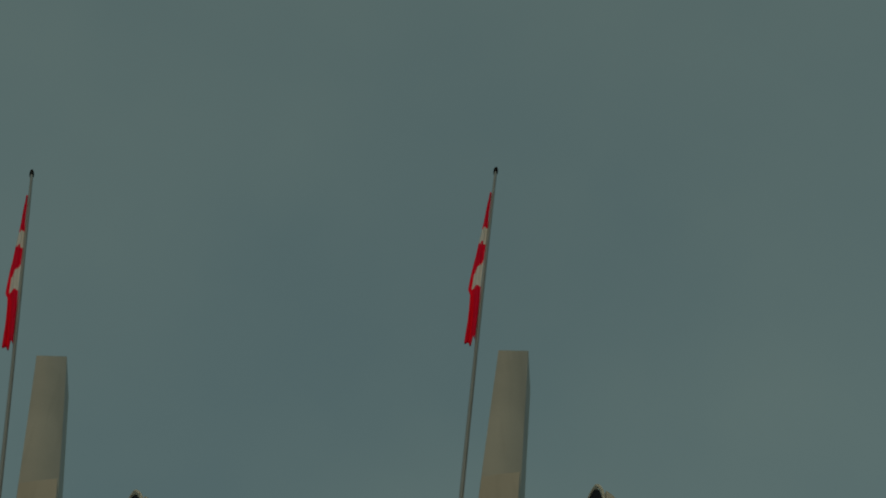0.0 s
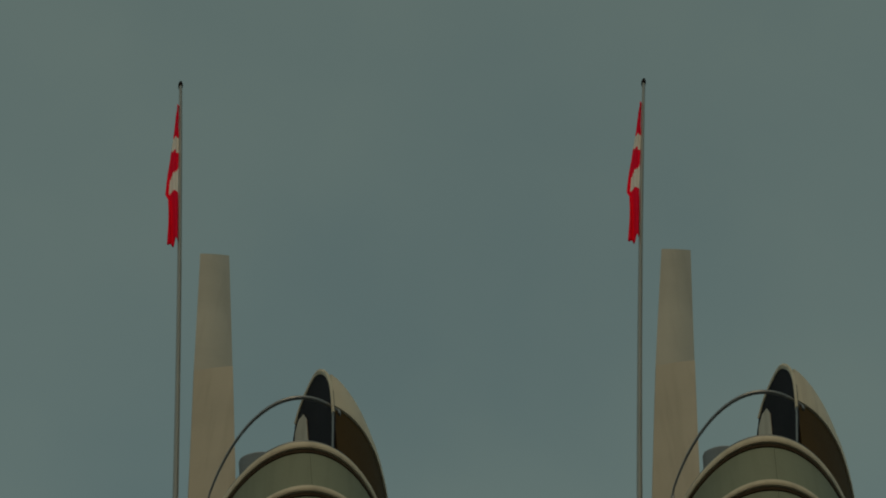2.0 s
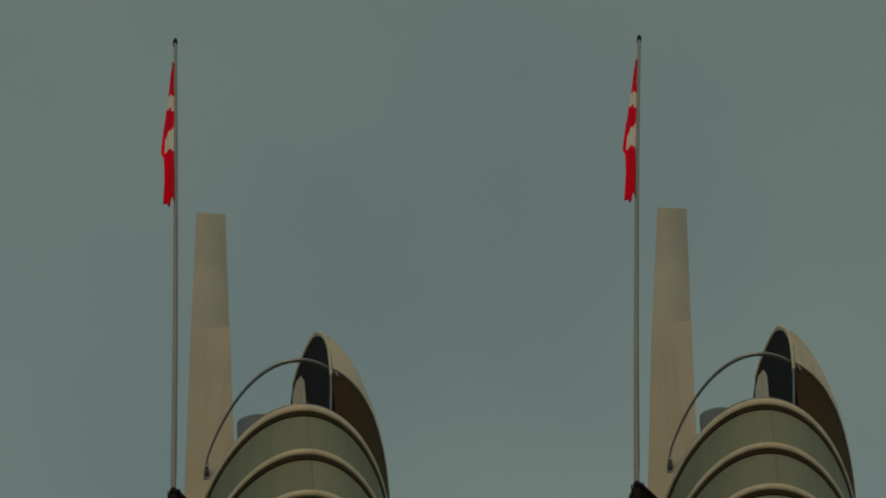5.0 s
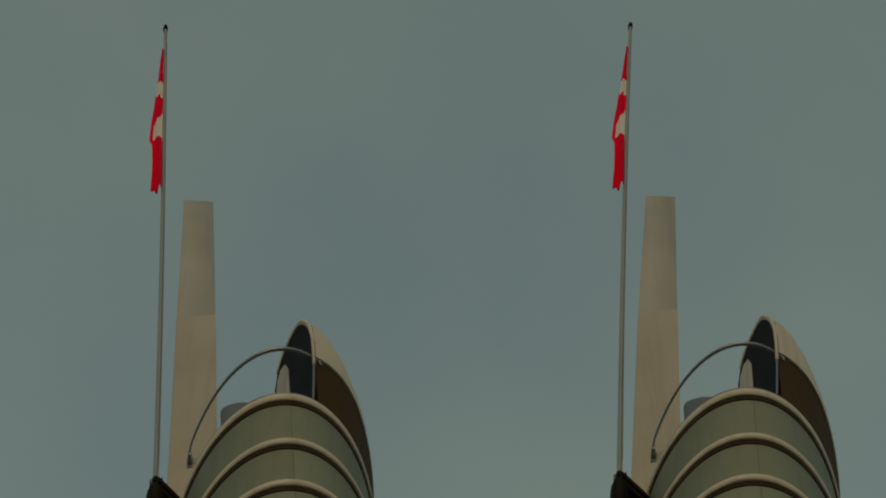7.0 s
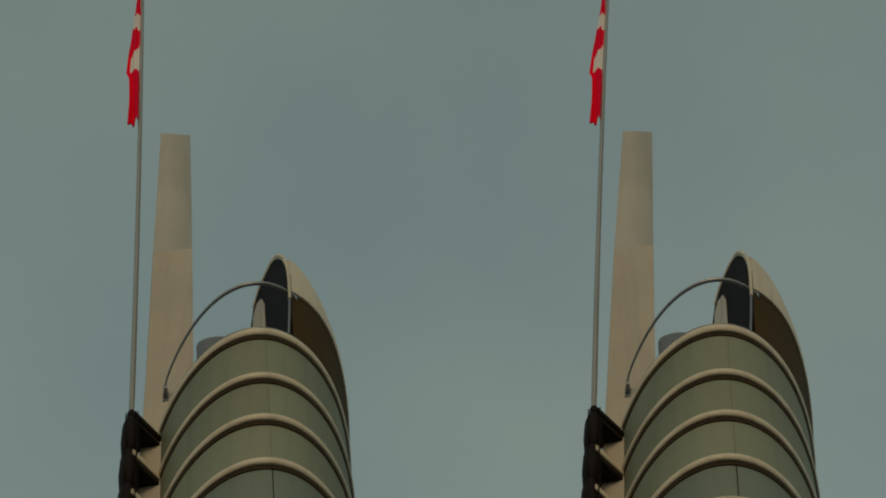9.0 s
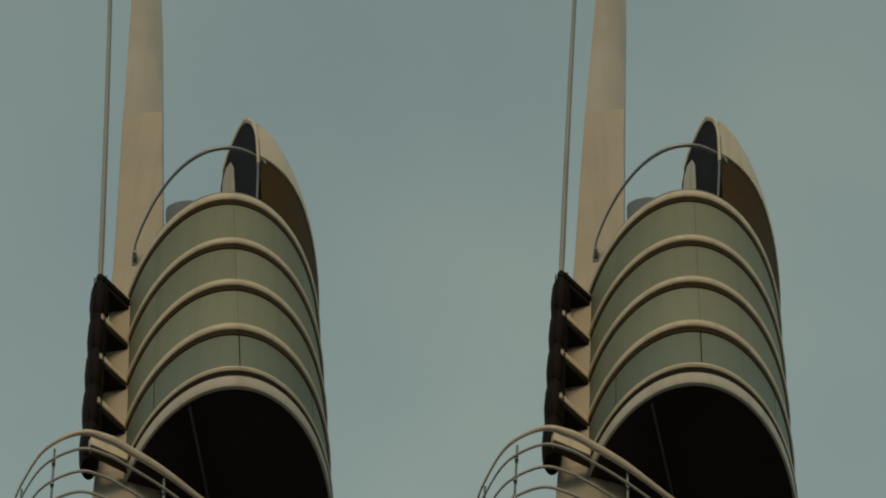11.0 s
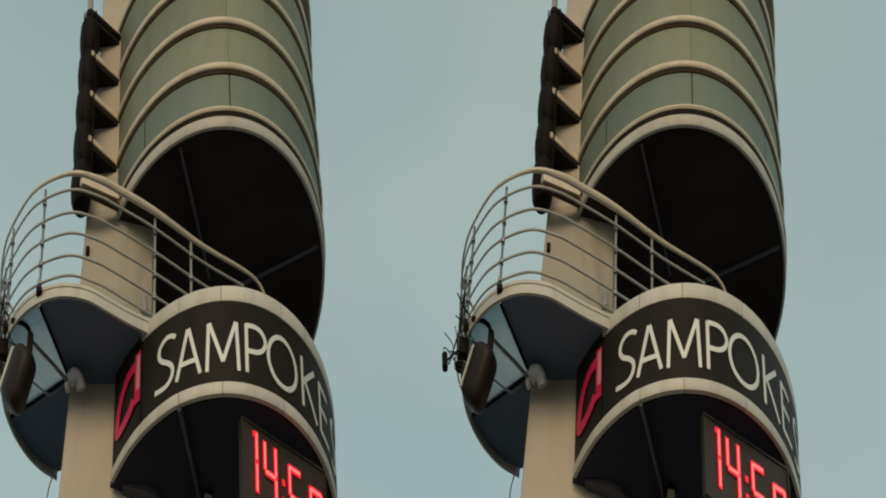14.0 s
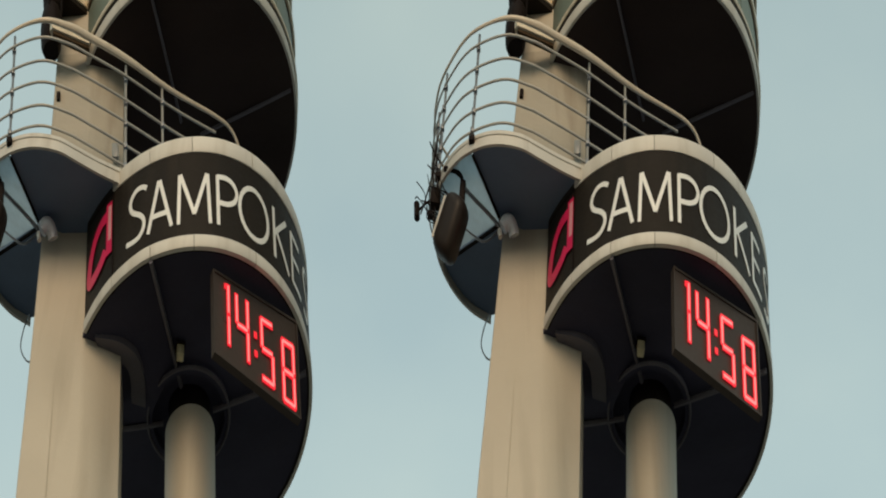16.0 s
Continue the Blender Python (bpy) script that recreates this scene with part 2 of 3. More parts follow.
def tube(bm, pts, r, sides=8, taper=None):
    pts = [Vector(p) for p in pts]
    rows = []
    for i, p in enumerate(pts):
        d = (pts[min(i + 1, len(pts) - 1)] - pts[max(i - 1, 0)]).normalized()
        a = d.cross(Vector((0, 0, 1)) if abs(d.z) < 0.9 else Vector((1, 0, 0))).normalized()
        b = d.cross(a)
        rad = r if taper is None else r + (taper - r) * i / (len(pts) - 1)
        rows.append([bm.verts.new(p + (a * math.cos(t) + b * math.sin(t)) * rad) for t in (2 * math.pi * j / sides for j in range(sides))])
    for p, q in zip(rows, rows[1:]):
        for j in range(sides):
            bm.faces.new((p[j], p[(j + 1) % sides], q[(j + 1) % sides], q[j]))
    bm.faces.new(rows[0])
    bm.faces.new(rows[-1])
    return bm


def box(bm, c, sx, sy, sz, turn=0.0, lean=0.0, bevel=0.0):
    m = Matrix.Translation(c) @ pose(0, 0, 0, lean, 0, turn) @ Matrix.Diagonal((sx, sy, sz, 1))
    made = bmesh.ops.create_cube(bm, size=1.0, matrix=m)
    if bevel:
        edges = list({e for v in made["verts"] for e in v.link_edges})
        bmesh.ops.bevel(bm, geom=edges, offset=bevel, segments=2, affect="EDGES", profile=0.5)
    return bm


def smooth_path(pts, n=6):
    """A Catmull-Rom curve through the points."""
    pts = [Vector(p) for p in pts]
    out = []
    for i in range(len(pts) - 1):
        a, b, c, d = pts[max(i - 1, 0)], pts[i], pts[i + 1], pts[min(i + 2, len(pts) - 1)]
        for j in range(n):
            t = j / n
            out.append(0.5 * ((2 * b) + (c - a) * t + (2 * a - 5 * b + 4 * c - d) * t ** 2 + (3 * b - a - 3 * c + d) * t ** 3))
    return out + [pts[-1]]


def line(p, q, n):
    p, q = Vector(p), Vector(q)
    return [p.lerp(q, i / n) for i in range(n + 1)]


# ---- ground ----
def ground():
    bm = bmesh.new()
    rings = [0, 8, 30, 120, 500, 2400]
    rows = [[bm.verts.new((r * math.cos(a), r * math.sin(a), 0)) for a in (math.tau * k / 48 for k in range(48))] for r in rings[1:]]
    hub = bm.verts.new((0, 0, 0))
    for j in range(48):
        bm.faces.new((hub, rows[0][j], rows[0][(j + 1) % 48]))
    for p, q in zip(rows, rows[1:]):
        for j in range(48):
            bm.faces.new((p[j], q[j], q[(j + 1) % 48], p[(j + 1) % 48]))
    me = bpy.data.meshes.new("ground")
    bm.to_mesh(me)
    bm.free()
    me.materials.append(M_GROUND)
    tagged(new("ground", me), "grey paved square under the towers", "ground", kind="structure")


ground()
R = 1.508
FOOT = -1.6


# ---- the tower: fin, column, drums ----
def fin_left(z):
    return float(np.interp(z, [-1.6, 7.8, 9.7, 11.7, 14.1, 16.1, 18.2], [-2.30, -1.915, -1.79, -1.66, -1.53, -1.452, -1.335]))


def fin_slab(bm, z0, z1, cuts, grow=0.0, turned=False):
    """A stretch of the fin: a folded front, flat sides and back, narrowing upwards."""
    rows = []
    for i in range(cuts + 1):
        z = z0 + (z1 - z0) * i / cuts
        l, r = fin_left(z) - grow, float(np.interp(z, [7.8, 18.2], [-0.79, -0.812])) + grow
        f = float(np.interp(z, [12.0, 18.2], [-1.24, -1.15]))
        back = float(np.interp(z, [11.6, 13.2], [9.83, 9.71]))
        flute = float(np.interp(z, [8.2, 9.6], [0.006, 0.0]))
        if turned:  # the topmost length bends away on its right
            plan = [(l + (r - l) * k / 8, 9.712 + 0.17 * (k / 8) ** 2) for k in range(8, -1, -1)] + [(l + 0.06, 10.34), (r, 10.34)]
            rows.append([bm.verts.new((x, y, z + (min(y, 9.9) - 9.70) * 1.75 * (z - 16.0) / 2.2 - 0.15 * (z - 16.0) / 2.2 * (x - l) / (r - l))) for x, y in plan])
            continue
        plan = [(r * back / 9.71, back - grow), (r * 0.6 + f * 0.4, back * 0.55 + 9.70 * 0.45 - grow), (r * 0.58 + f * 0.42, back * 0.55 + 9.70 * 0.45 - flute - grow), (f + 0.03, 9.70 - grow), (f - 0.03, 9.70 - grow), (f * 0.5 + l * 0.5, 9.703 - grow), (f * 0.48 + l * 0.52, 9.703 - flute - grow), (l + 0.008, 9.70 - grow), (l, 9.705), (l + 0.06, 10.34), (r, 10.34)]
        drop = float(np.interp(z, [14.8, 16.13, 18.21], [0.0, 0.05, 0.15]))
        rows.append([bm.verts.new((x, y, z - drop * (x - l) / (r - l))) for x, y in plan])
    k = len(rows[0])
    for p, q in zip(rows, rows[1:]):
        for j in range(k):
            bm.faces.new((p[j], p[(j + 1) % k], q[(j + 1) % k], q[j]))
    bm.faces.new(rows[0])
    bm.faces.new(rows[-1])
    return bm


RINGS = [13.575, 13.01, 12.515, 12.015]


def tower():
    t = thing("clock_tower", (0, AXIS, FOOT), "cream clock tower with a ringed grey-green drum, squeezed to fit the view", "tower", "clock towers")
    part("lower_fin", fin_slab(bmesh.new(), FOOT - 0.6, 9.83, 30), M_CREAM, t)
    # Shade between drum and balcony is put into this length's colour.
    part("middle_fin", fin_slab(bmesh.new(), 9.832, 11.50, 6, 0.002), M_STAIN_SHADED, t, "stained length of the fin above the balcony, darkened for the drum's shade")
    part("long_fin", fin_slab(bmesh.new(), 11.502, 16.12, 16), M_CREAM, t)
    part("upper_fin", fin_slab(bmesh.new(), 16.00, 18.21, 10, 0.0, True), M_FIN, t, "duller cream upper length of the fin")
    part("column", tube(bmesh.new(), line((0.02, AXIS, FOOT - 0.3), (0.02, AXIS, 8.835), 30), 0.302, 32), M_CREAM, t)
    part("column_neck", tube(bmesh.new(), line((0.02, AXIS, 8.835), (0.02, AXIS, 9.3), 3), 0.25, 24), M_DARK, t, "dark neck of the column")

    # Small blocks added for a dark spot and a mark on the fin.
    part("wall_spot", box(bmesh.new(), (-1.642, 9.70, 11.074), 0.05, 0.06, 0.08, 0, 0, 0.01), M_DARK, t)
    part("wall_mark", box(bmesh.new(), (-0.90, 9.735, 10.56), 0.085, 0.05, 0.13, 0, 0, 0.012), M_POLE, t)

    # upper drum
    core = part("drum_core", lathed([(R - 0.05, 11.48), (R - 0.05, 13.60), (0.4, 13.62), (0.4, 11.48)]), M_JOINT_SHADE, t)
    roof = bmesh.new()
    prism(roof, [(R * 0.97 * math.sin(a), AXIS - R * 0.97 * math.cos(a)) for a in (math.tau * k / 60 for k in range(60))], 13.60, 13.625)
    part("roof", roof, M_STEEL, t)
    for k, (top, low) in enumerate(zip(RINGS, RINGS[1:] + [11.545])):
        for j in range(8):
            a0 = 8.7 - 45 + 45 * j
            if 250 < (a0 + 22) % 360 < 296:
                continue
            g = 0.28 if k == 3 else 0.07
            part("panel", lathed([(R - 0.04, low + 0.02), (R - 0.006, low + 0.02), (R - 0.006, top - 0.06), (R - 0.04, top - 0.06)], a0 + g, a0 + 45 - g, 3.0), M_PANEL_LOW if k == 3 else M_PANEL, core)
    for k, z in enumerate(RINGS):
        h = 0.060 if k else 0.072
        prof = [(R - 0.03, z - h), (R + 0.022, z - h), (R + 0.032, z - h * 0.86), (R + 0.036, z - h * 0.55), (R + 0.032, z - h * 0.16), (R + 0.020, z - h * 0.06), (R - 0.03, z - h * 0.04)]
        part("ring", lathed(prof, -62, 236, 2.5), M_RING, t)
        # The shadow below each ring, painted in as a brown strip.
        part("ring_shade", lathed([(R - 0.045, z - h - 0.034), (R + 0.004, z - h - 0.034), (R + 0.006, z - h + 0.002), (R - 0.045, z - h + 0.002)], -62, 236, 3), M_SHADE_BROWN, t)
    part("roof_lip", lathed([(R - 0.06, 13.585), (R + 0.002, 13.59), (R + 0.012, 13.61), (R - 0.0, 13.63), (R - 0.06, 13.63)], -62, 236, 3), M_STEEL, t)
    part("bottom_ring", lathed([(R - 0.05, 11.515), (R + 0.020, 11.515), (R + 0.032, 11.530), (R + 0.022, 11.556), (R - 0.05, 11.556)], -62, 236, 3), M_RING, t)
    part("band_joint", lathed([(R - 0.05, 11.468), (R + 0.006, 11.468), (R + 0.010, 11.514), (R - 0.05, 11.514)], -62, 236, 3), M_JOINT_SHADE, t)
    part("bottom_band", lathed([(R - 0.05, 11.373), (R + 0.002, 11.371), (R + 0.010, 11.381), (R + 0.012, 11.464), (R - 0.05, 11.466)], -62, 236, 3), M_BAND, t)
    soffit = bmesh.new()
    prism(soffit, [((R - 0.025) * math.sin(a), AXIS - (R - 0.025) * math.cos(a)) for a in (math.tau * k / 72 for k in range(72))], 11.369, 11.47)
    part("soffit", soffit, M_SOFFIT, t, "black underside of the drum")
    for a in (-17, 76, 166):
        part("rib", tube(bmesh.new(), line(at(R - 0.06, a, 11.364), at(0.2, a, 11.364), 5), 0.017, 6), M_RIB, t)

    # stepped plates between the drum and the dark stack that carries the pole
    part("thick_plate", prism(bmesh.new(), [(-1.235, 9.52), (-1.70, 9.345), (-1.735, 9.38), (-1.72, 9.43), (-1.235, 9.60)], 11.395, 11.47), M_RING, t)
    # Brown sheet added for the shadow on the thick plate's underside.
    part("plate_shade", prism(bmesh.new(), [(-1.24, 9.54), (-1.69, 9.37), (-1.71, 9.43), (-1.24, 9.62)], 11.365, 11.392), M_SHADE_BROWN, t)
    for k, z in enumerate((13.45, 12.965, 12.495, 11.995)):
        low = 0.055
        bm = prism(bmesh.new(), [(-1.262, 9.70), (-1.64, 9.42), (-1.70, 9.46), (-1.70, 9.74), (-1.262, 9.74)], z - low, z)
        part("side_plate", bm, M_RING if k else M_DARK, t)
        # Dark sheet in place of the shade beneath this plate.
        part("plate_shade", prism(bmesh.new(), [(-1.27, 9.712), (-1.63, 9.45), (-1.68, 9.49), (-1.68, 9.735), (-1.27, 9.735)], z - low - 0.05, z - low - 0.002), M_JOINT_SHADE, t)
    for k in range(5):
        z = 13.45 - 0.415 * (k + 1)
        prof = [(0.100, 0.0), (0.13, 0.05), (0.145, 0.19), (0.134, 0.34), (0.100, 0.415)]
        bm = bmesh.new()
        rows = [[bm.verts.new((-1.70 - 0.010 * k + r * math.cos(a), 9.55 + r * math.sin(a), z + h)) for a in (math.tau * j / 20 for j in range(20))] for r, h in prof]
        for p, q in zip(rows, rows[1:]):
            for j in range(20):
                bm.faces.new((p[j], p[(j + 1) % 20], q[(j + 1) % 20], q[j]))
        bm.faces.new(rows[0])
        bm.faces.new(rows[-1])
        part("stack_segment", bm, M_DARK, t, "black ribbed segment of the side stack")
    for x in (-1.60, -1.77):
        part("stack_pipe", tube(bmesh.new(), line((x, 9.43, 11.40), (x, 9.43, 13.44), 8), 0.010, 6), M_DARK, t)

    # sign drum
    def dip(a):
        a = (a + 180) % 360 - 180
        return float(np.interp(a, [-100, -54, -40, -20, 60, 100], [0.0, -0.055, -0.005, 0.032, 0.03, 0.0]))

    part("sign_core", lathed([(R - 0.03, 9.08), (R - 0.03, 9.86), (0.44, 9.86), (0.44, 9.08)], -56, 232), M_JOINT_SHADE, t)
    part("lower_soffit", lathed([(R - 0.026, 8.986), (R - 0.026, 9.026), (0.44, 9.022), (0.44, 8.970)], 0, 360, 3, dip), M_SOFFIT_LOW, t, "black underside of the sign drum")
    part("column_collar", lathed([(0.44, 8.955), (0.50, 8.955), (0.50, 9.0), (0.44, 9.0)], 0, 360, 8), M_SOFFIT_LOW, t)
    part("column_well", lathed([(0.44, 9.0), (0.44, 9.8), (0.46, 9.8), (0.46, 9.0)], 0, 360, 8), M_SOFFIT_LOW, t)
    # Disc added near the well's mouth to catch light round the column.
    part("well_fill_disc", lathed([(0.25, 9.03), (0.25, 9.05), (0.44, 9.05), (0.44, 9.03)], 0, 360, 8), M_SOFFIT_LOW, t)
    part("lower_rib", tube(bmesh.new(), line(at(R - 0.02, -17, 8.995), at(0.31, -17, 8.975), 5), 0.024, 6), M_RIB, t)
    part("lower_rib", tube(bmesh.new(), line(at(R - 0.06, 76, 8.958), at(0.31, 76, 8.958), 5), 0.022, 6), M_RIB, t)
    part("lower_rib", tube(bmesh.new(), line(at(R - 0.06, 166, 8.958), at(0.31, 166, 8.958), 5), 0.022, 6), M_RIB, t)
    part("lower_rib", tube(bmesh.new(), line(at(1.0, 262, 8.958), at(0.31, 262, 8.958), 5), 0.022, 6), M_RIB, t)
    part("collar_ring", tube(bmesh.new(), [at(0.50, a, 8.955) for a in range(0, 361, 8)], 0.016, 6), M_RIB, t)
    path = smooth_path([(-1.10, 9.66, 8.91), (-0.82, 9.70, 8.91), (-0.62, 9.82, 8.905), (-0.53, 10.04, 8.90), (-0.52, 10.32, 8.90)], 5)
    bm = bmesh.new()
    rows = []
    for p in path:
        away = (Vector((-0.95, 10.2, 8.90)) - p).normalized() * 0.17
        rows.append([bm.verts.new(p), bm.verts.new(p + away), bm.verts.new(p + away + Vector((0, 0, 0.08))), bm.verts.new(p + Vector((0, 0, 0.08)))])
    for p, q in zip(rows, rows[1:]):
        for j in range(4):
            bm.faces.new((p[j], p[(j + 1) % 4], q[(j + 1) % 4], q[j]))
    part("curved_gusset", bm, M_RIB, t, "curved brown-grey gusset at the fin")
    segs = [-36, -17, 2, 30, 60, 90, 125, 160, 195, 230]
    for name, z0, z1 in (("top_band", 9.755, 9.885), ("low_band", 8.97, 9.066)):
        bend = dip if z0 < 9.5 else None
        holder = part(name, lathed([(R - 0.05, z0 + 0.01), (R - 0.004, z0 + 0.01), (R - 0.004, z1 - 0.01), (R - 0.05, z1 - 0.01)], -54, 231, 4, bend), M_JOINT_SHADE, t)
        cuts = segs if z0 > 9.5 else [-54.5, *segs]
        for a0, a1 in zip(cuts, cuts[1:]):
            part("band_piece", lathed([(R - 0.028, z0), (R + 0.006, z0), (R + 0.012, z0 + 0.012), (R + 0.012, z1 - 0.02), (R + 0.002, z1), (R - 0.028, z1)], a0 + 0.12, a1 - 0.12, 3, bend), M_BAND, holder)
    part("drum_top", lathed([(R - 0.07, 9.85), (R - 0.07, 9.875), (0.32, 9.875), (0.32, 9.85)], -54, 231, 4), M_FLOOR, t)
    return t


# ---- sign with letters and logo ----
LETTERS = {
    "S": [[(1.0, 0.93), (0.8, 1.0), (0.5, 1.0), (0.25, 0.88), (0.2, 0.72), (0.35, 0.58), (0.65, 0.47), (0.85, 0.34), (0.85, 0.18), (0.65, 0.04), (0.35, 0.0), (0.0, 0.02)]],
    "A": [[(0, 0), (0.48, 1)], [(0.52, 1), (1, 0)], [(0.2, 0.3), (0.8, 0.3)]],
    "M": [[(0, 0), (0.06, 1)], [(0.08, 1), (0.5, 0.18)], [(0.5, 0.18), (0.92, 1)], [(0.94, 1), (1, 0)]],
    "P": [[(0, 0), (0, 1)], [(0, 0.97), (0.5, 0.97), (0.85, 0.88), (1, 0.71), (0.85, 0.54), (0.5, 0.45), (0, 0.45)]],
    "O": [[(0.5 + 0.5 * math.cos(math.tau * k / 22), 0.5 + 0.5 * math.sin(math.tau * k / 22)) for k in range(23)]],
    "K": [[(0, 0), (0, 1)], [(0.9, 1), (0.03, 0.5)], [(0.15, 0.56), (1, 0)]],
    "E": [[(0, 0), (0, 1)], [(0, 0.97), (0.9, 0.97)], [(0, 0.52), (0.8, 0.52)], [(0, 0.03), (0.95, 0.03)]],
}


def stroke(bm, pts, width, deep=0.004, base=0.003):
    """A raised band along points of (arc in degrees, height) on the drum's wall."""
    k = math.pi / 180 * R
    fine = []
    for p, q in zip(pts, pts[1:]):
        n = max(1, int(abs(q[0] - p[0]) / 2.5))
        fine += [(p[0] + (q[0] - p[0]) * i / n, p[1] + (q[1] - p[1]) * i / n) for i in range(n)]
    fine.append(pts[-1])
    rows = []
    for i, (a, z) in enumerate(fine):
        p, q = fine[max(i - 1, 0)], fine[min(i + 1, len(fine) - 1)]
        dx, dz = (q[0] - p[0]) * k, q[1] - p[1]
        n = math.hypot(dx, dz) or 1
        ox, oz = -dz / n * width / 2 / k, dx / n * width / 2
        rows.append([bm.verts.new(at(R + r, a + s * ox, z + s * oz)) for r, s in ((base, -1), (base + deep, -1), (base + deep, 1), (base, 1))])
    for p, q in zip(rows, rows[1:]):
        for j in range(4):
            bm.faces.new((p[j], p[(j + 1) % 4], q[(j + 1) % 4], q[j]))
    bm.faces.new(rows[0])
    bm.faces.new(rows[-1])


def sign():
    t = thing("name_sign", at(R, 10, 9.07), "black curved sign with thin ivory capital letters", "sign", "name signs")
    for a0, a1 in ((-35.6, -5), (-5, 26), (26, 57), (57, 88), (88, 130)):
        part("sign_sheet", lathed([(R - 0.028, 9.068), (R, 9.068), (R, 9.753), (R - 0.028, 9.753)], a0 + 0.02, a1 - 0.02, 3), M_SIGN, t)
    for ch, a0, a1, z0, z1 in (("S", -28.4, -18.6, 9.195, 9.595), ("A", -18.0, -7.6, 9.19, 9.58), ("M", -4.6, 9.2, 9.185, 9.575), ("P", 12.8, 21.6, 9.185, 9.575),
                               ("O", 22.8, 37.6, 9.19, 9.58), ("K", 41.4, 51.0, 9.195, 9.59), ("E", 54.2, 62.5, 9.20, 9.60), ("S", 65.5, 73.5, 9.20, 9.60)):
        bm = bmesh.new()
        for pts in LETTERS[ch]:
            if len(pts) > 5 and ch in "SP":
                pts = [p.xy for p in smooth_path([(x, y, 0) for x, y in pts], 3)]
            stroke(bm, [(a0 + (a1 - a0) * x, z0 + (z1 - z0) * y) for x, y in pts], 0.039)
        part("letter", bm, M_LETTER, t)
    lt = thing("logo_panel", at(R, -45, 9.0), "black curved panel with a crimson angular ring emblem", "sign", "logo panels")
    part("panel_sheet", lathed([(R - 0.06, 8.985), (R - 0.012, 8.985), (R - 0.012, 9.87), (R - 0.06, 9.87)], -54.8, -36.1, 3), M_SIGN, lt)
    part("corner_trim", lathed([(R - 0.02, 9.068), (R + 0.008, 9.068), (R + 0.008, 9.755), (R - 0.02, 9.755)], -36.1, -35.5, 1), M_DARK, lt)
    bm = bmesh.new()
    arc = [(-39.2, 9.60, 0), (-43.0, 9.59, 0), (-47.2, 9.52, 0), (-50.0, 9.40, 0), (-51.0, 9.28, 0), (-50.0, 9.22, 0), (-46.5, 9.225, 0), (-42.5, 9.27, 0), (-40.0, 9.33, 0)]
    stroke(bm, [p.xy for p in smooth_path(arc, 3)], 0.088)
    part("emblem_ring", bm, M_LOGO, lt)
    bm = bmesh.new()
    stroke(bm, [(-37.9, 9.27), (-37.9, 9.69)], 0.085, 0.006)
    part("emblem_bar", bm, M_LOGO, lt)
    bm = bmesh.new()
    stroke(bm, [(-37.5, 9.38), (-37.5, 9.66)], 0.048, 0.008)
    part("emblem_mark", bm, M_LOGO_PALE, lt)


# ---- clock display ----
SEGMENTS = {"1": "bc", "4": "bcfg", "5": "acdfg", "8": "abcdefg"}


